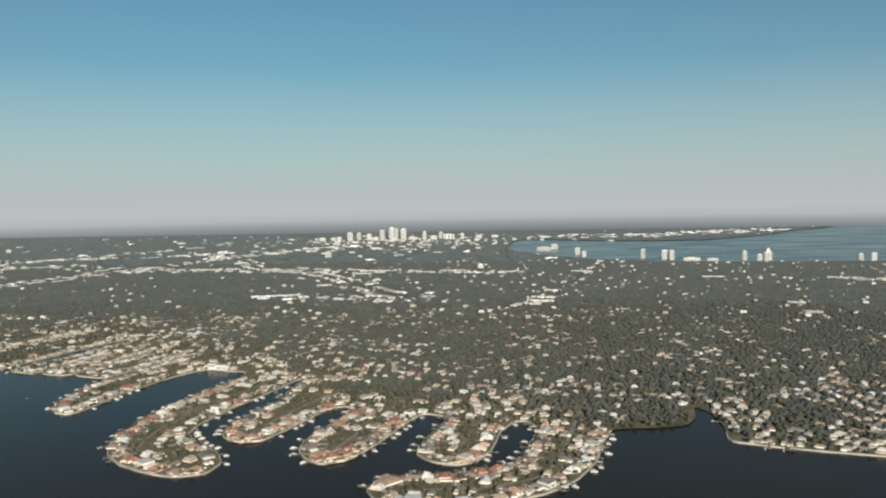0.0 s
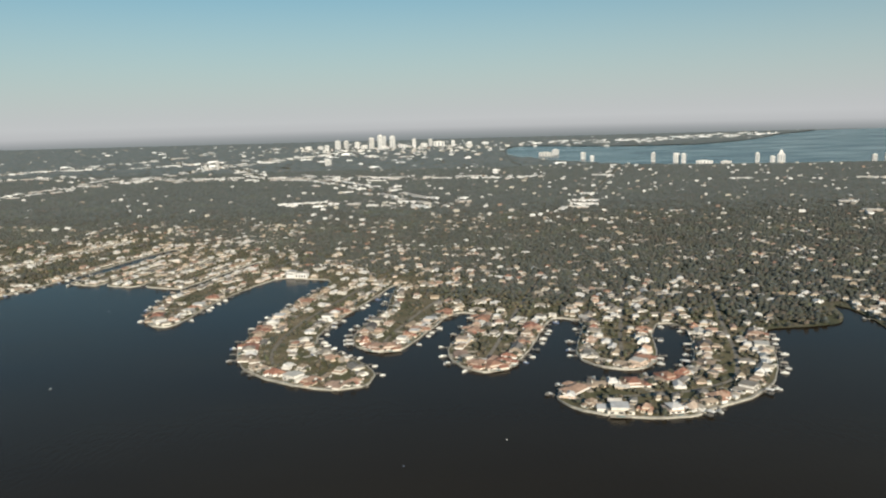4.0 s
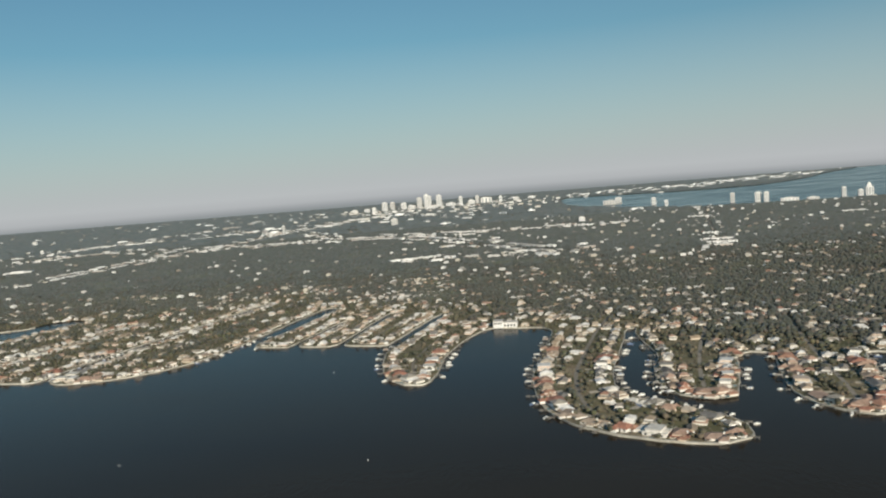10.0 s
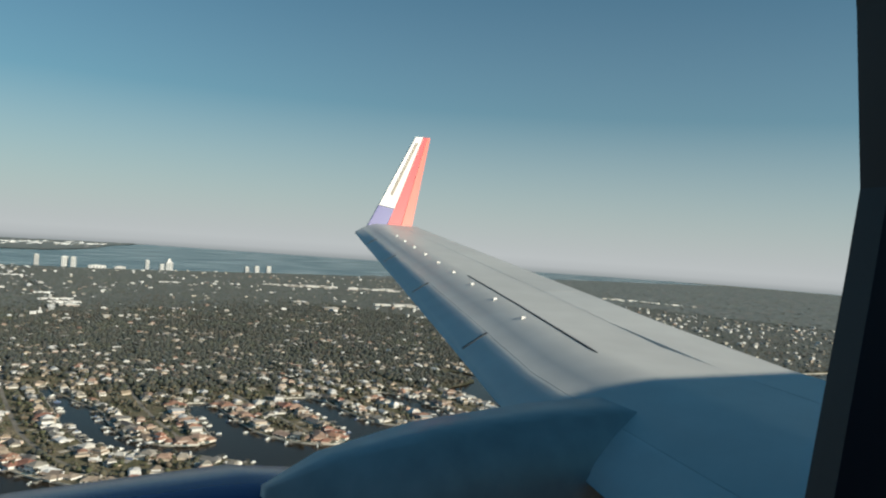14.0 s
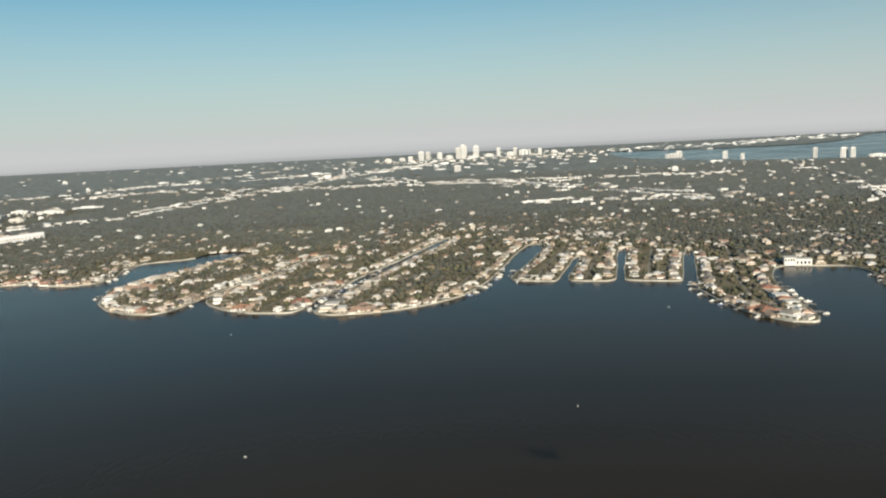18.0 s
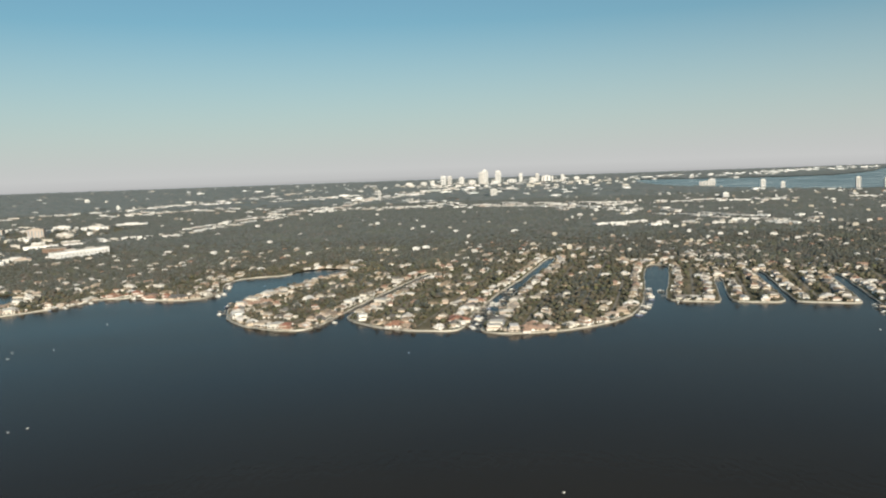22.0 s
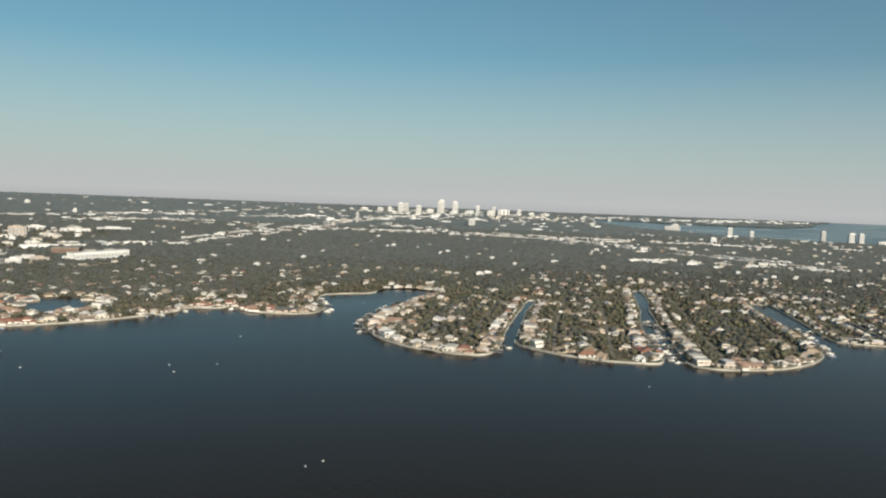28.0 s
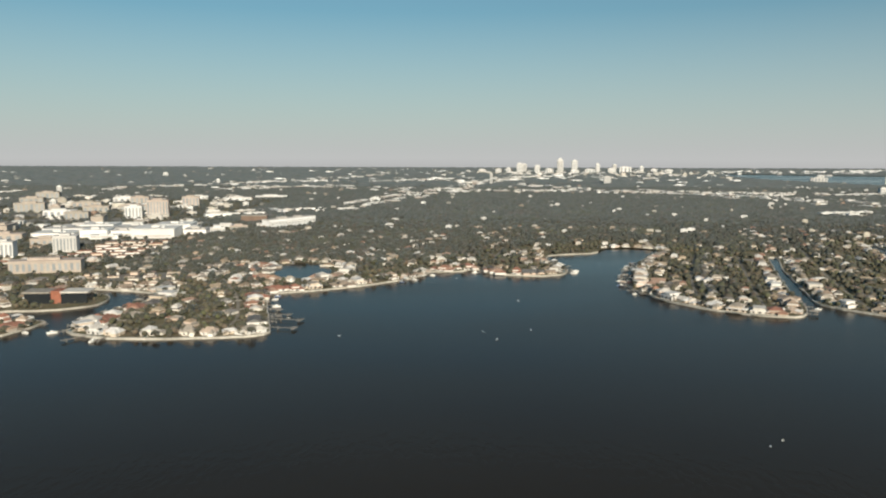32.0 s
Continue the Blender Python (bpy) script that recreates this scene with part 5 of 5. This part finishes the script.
# ---- the airliner's wing and engine, fitted to the camera's view at 14 s ----
M_WING = varied("grey_wing_paint", [(0.0, (0.60, 0.60, 0.59)), (0.5, (0.64, 0.64, 0.63))], 0.45, 0.15, 0.8)
# greyer than the wing: part of the body's shade is put into this colour
M_FAIRING = varied("shaded_fairing_grey", [(0.0, (0.42, 0.43, 0.44)), (0.5, (0.46, 0.47, 0.48))], 0.4, 0.35, 1.5)
M_COWL = varied("dark_blue_gloss_paint", [(0.0, (0.012, 0.028, 0.17)), (0.5, (0.014, 0.03, 0.18))], 0.25, 0.15, 0.6)
M_LIP = varied("brushed_inlet_metal", [(0.0, (0.38, 0.40, 0.42)), (0.5, (0.42, 0.43, 0.45))], 0.35, 0.15, 1.0, metal=0.6)
M_RED = varied("red_paint", [(0.0, (0.52, 0.02, 0.045)), (0.5, (0.48, 0.025, 0.045))], 0.4, 0.1, 0.8)
M_ORANGE = varied("orange_paint", [(0.0, (0.72, 0.11, 0.08)), (0.5, (0.68, 0.11, 0.08))], 0.4, 0.1, 0.8)
M_WHITE = varied("white_gloss_paint", [(0.0, (0.80, 0.80, 0.80)), (0.5, (0.76, 0.76, 0.76))], 0.35, 0.1, 0.8)
M_BLUE = varied("blue_paint", [(0.0, (0.06, 0.07, 0.30)), (0.5, (0.06, 0.07, 0.28))], 0.35, 0.1, 0.8)
M_DARK = varied("dark_duct_lining", [(0.0, (0.03, 0.03, 0.035)), (0.5, (0.04, 0.04, 0.045))], 0.6, 0.2, 1.0)


def loft(sections, close=True):
    """A skin over rings of points, its ends closed."""
    n = len(sections[0])
    V = [p for s in sections for p in s]
    F = []
    for k in range(len(sections) - 1):
        for i in range(n if close else n - 1):
            j = (i + 1) % n
            F.append((k * n + i, k * n + j, (k + 1) * n + j, (k + 1) * n + i))
    if close:
        F += [tuple(range(n - 1, -1, -1)), tuple(range((len(sections) - 1) * n, len(sections) * n))]
    return V, F


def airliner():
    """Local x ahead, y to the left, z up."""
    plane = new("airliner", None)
    # the origin is the camera's own position at 14 s
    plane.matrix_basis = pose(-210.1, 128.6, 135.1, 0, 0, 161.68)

    # the wing's edges are set along the camera's sight lines there
    def chord(r):
        """Leading and trailing edge at r metres out along the wing."""
        lead = np.interp(r, (0.75, 1.764, 2.89, 6.51), (-1.0, -1.336, -1.76, -3.10))
        trail = np.interp(r, (0.75, 1.26, 1.66, 2.51, 6.51), (-2.15, -2.21, -2.26, -2.55, -3.745))
        z0 = np.interp(r, (0.75, 1.764, 2.89, 6.51), (-0.50, -0.452, -0.33, 0.056))
        z1 = np.interp(r, (0.75, 1.26, 2.51, 6.51), (-0.38, -0.34, -0.23, 0.155))
        return float(lead), float(trail), float(z0), float(z1)

    def section(r, a, b):
        lead, trail, z0, z1 = chord(r)
        c = lead - trail
        up = [(q, np.interp(q, (0, 0.02, 0.1, 0.22, 0.34, 1), (0, 0.022, 0.055, 0.092, 0.102, 0.006))) for q in np.linspace(a, b, 9)]
        lo = [(q, -np.interp(q, (0, 0.02, 0.1, 0.3, 0.6, 1), (0, 0.016, 0.03, 0.04, 0.03, 0.002))) for q in np.linspace(b, a, 9)]
        return [(lead - q * c, -r, z0 + (z1 - z0) * q + h * c) for q, h in up[:1] + up + up[-1:] + lo[:1] + lo + lo[-1:]]

    def crisp(rows):
        return loft(rows[:1] + rows + rows[-1:])

    stations = (0.75, 1.3, 1.8, 2.6, 3.6, 4.8, 5.8, 6.51)
    part("slat", mesh_of("slat", *crisp([section(r, 0.0, 0.131) for r in stations]), M_WING, True), plane, label="extended grey leading-edge slat")
    part("wing_box", mesh_of("wing_box", *crisp([section(r, 0.133, 0.70) for r in stations]), M_WING, True), plane, label="pale grey wing skin")
    for r0, r1 in ((0.75, 2.9), (2.905, 5.2), (5.205, 6.51)):
        part("flap", mesh_of("flap", *crisp([section(r, 0.703, 1.0) for r in np.linspace(r0, r1, 4)]), M_WING, True), plane)

    seam = [section(r, 0.366, 0.374) for r in (1.75, 2.1, 2.5, 2.9, 3.3)]
    part("spoiler_seam", mesh_of("spoiler_seam", *loft([[(x, y, z + 0.003) for x, y, z in row[1:10]] + [(x, y, z - 0.02) for x, y, z in row[9:0:-1]] for row in seam]), M_DARK), plane, label="dark seam ahead of the spoilers")

    def skin(r, q, up=0.0):
        """A point on the upper skin, r metres out and at the share q of the chord."""
        x, y, z = section(r, q, 1.0)[0]
        return Vector((x, y, z + up))

    tick = mesh_of("vortex_generator", *box_data(-0.012, 0.012, -0.003, 0.003, -0.005, 0.008), M_WHITE)
    for i in range(9):
        p = skin(2.3 + i * 0.38, 0.30 + 0.004 * i)
        part("vortex_generator", tick, plane, pose(p.x, p.y, p.z, 0, 0, 18))
    for r in (2.3, 3.4, 4.5, 5.5):
        a = [skin(r, q, 0.003) for q in np.linspace(0.02, 0.128, 7)]
        b = [skin(r + 0.012, q, 0.003) for q in np.linspace(0.02, 0.128, 7)]
        v = a + b + [p - Vector((0, 0, 0.02)) for p in a + b]
        f = [(i, i + 1, i + 8, i + 7) for i in range(6)] + [(i + 14, i + 21, i + 22, i + 15) for i in range(6)] + [(i, i + 14, i + 15, i + 1) for i in range(6)] + [(i + 7, i + 8, i + 22, i + 21) for i in range(6)]
        part("slat_joint", mesh_of("slat_joint", [tuple(p) for p in v], f, M_DARK), plane, label="dark joint between slats")
    def panel(name, corners, mat, label, thick=0.03):
        a, b, c, d = [Vector(q) for q in corners]
        n = (b - a).cross(d - a).normalized() * thick / 2
        v = [q + n for q in (a, b, c, d)] + [q - n for q in (a, b, c, d)]
        f = [(0, 1, 2, 3), (7, 6, 5, 4), (0, 4, 5, 1), (1, 5, 6, 2), (2, 6, 7, 3), (3, 7, 4, 0)]
        return part(name, mesh_of(name, [tuple(q) for q in v], f, mat), plane, label=label)

    foot_a, foot_b = Vector((-3.22, -6.53, 0.10)), Vector((-3.71, -6.53, 0.14))
    top_a, top_b = Vector((-3.85, -6.82, 1.07)), Vector((-4.02, -6.82, 1.08))

    def mix(u, v):
        return foot_a.lerp(foot_b, u).lerp(top_a.lerp(top_b, u), v)

    panel("winglet_base", (mix(0, 0), mix(0.42, 0), mix(0.44, 0.2), mix(0, 0.24)), M_BLUE, "blue patch at the foot of the winglet")
    panel("winglet_front", (mix(0, 0.245), mix(0.44, 0.205), mix(0.5, 1), mix(0, 1)), M_WHITE, "white leading half of the winglet")
    panel("winglet_stripe", (mix(0.43, 0), mix(0.74, 0), mix(0.8, 1), mix(0.51, 1)), M_RED, "red winglet stripe")
    panel("winglet_rear", (mix(0.75, 0), mix(1, 0), mix(1, 1), mix(0.81, 1)), M_ORANGE, "orange trailing band of the winglet")
    panel("winglet_lettering", (mix(0.16, 0.36), mix(0.24, 0.34), mix(0.34, 0.93), mix(0.2, 0.93)), M_TANWALL, "tan bar of unreadable lettering", 0.04)

    def ring(x, r, k=28):
        return [(x, -1.47 + r * math.cos(2 * math.pi * i / k), -1.07 + r * math.sin(2 * math.pi * i / k)) for i in range(k)]

    part("engine_cowl", mesh_of("engine_cowl", *loft([ring(0.42, 0.46), ring(0.2, 0.53), ring(-0.1, 0.575), ring(-0.5, 0.59), ring(-0.9, 0.54), ring(-1.25, 0.45)]), M_COWL, True), plane, label="glossy dark blue engine cowl")
    part("inlet_lip", mesh_of("inlet_lip", *loft([ring(0.425, 0.462), ring(0.55, 0.42), ring(0.58, 0.39), ring(0.55, 0.36), ring(0.45, 0.35)], False), M_LIP, True), plane, label="bare metal inlet lip")
    part("inlet", mesh_of("inlet", *loft([ring(0.47, 0.345), ring(0.43, 0.35)]), M_DARK), plane, label="dark engine inlet")
    rows = [(-0.50, 0.03, -0.47), (-0.62, 0.09, -0.425), (-0.85, 0.14, -0.385), (-1.15, 0.16, -0.365), (-1.5, 0.16, -0.36), (-1.8, 0.13, -0.37)]
    part("pylon", mesh_of("pylon", *loft([[(x, -1.36 + s * w, z if abs(s) < 0.9 else z - 0.10) for s in (-1, -0.5, 0, 0.5, 1)] + [(x, -1.36 + w, -0.75), (x, -1.36 - w, -0.75)] for x, w, z in rows]), M_FAIRING, True), plane, label="grey engine pylon fairing")
    # the body's far side, which shades the wing root
    arc = [math.pi * (0.5 + i / 16) for i in range(17)]
    shell = [[(x, 0.65 - r * math.cos(a), -0.10 + r * math.sin(a)) for a in arc] for x, r in ((3.5, 0.79), (0.0, 0.79), (-3.5, 0.79), (-7.0, 0.79))]
    inner = [[(x, 0.65 - r * math.cos(a), -0.10 + r * math.sin(a)) for a in arc] for x, r in ((3.5, 0.76), (0.0, 0.76), (-3.5, 0.76), (-7.0, 0.76))]
    part("fuselage_side", mesh_of("fuselage_side", *join_data(loft(shell, False), loft(inner, False)), M_COWL, True), plane, label="dark blue fuselage skin")
    # the dark cabin wall beside the window, and the seam along the spoilers
    edge = [(-0.252, 0.09), (-0.262, 0.03), (-0.257, 0.0), (-0.243, -0.073), (-0.238, -0.10), (-0.75, -0.14), (-0.75, 0.14), (-0.245, 0.12)]
    wall = [(x, -0.14, z) for x, z in edge] + [(x - 0.004, -0.152, z) for x, z in edge]
    nn = len(edge)
    part("window_surround", mesh_of("window_surround", wall, [tuple(range(nn)), tuple(range(2 * nn - 1, nn - 1, -1))] + [(i, i + nn, (i + 1) % nn + nn, (i + 1) % nn) for i in range(nn)], M_DARK), plane, label="dark cabin window surround")
    return tagged(plane, "airliner wing in flight with a blue engine and striped winglet", "aircraft")


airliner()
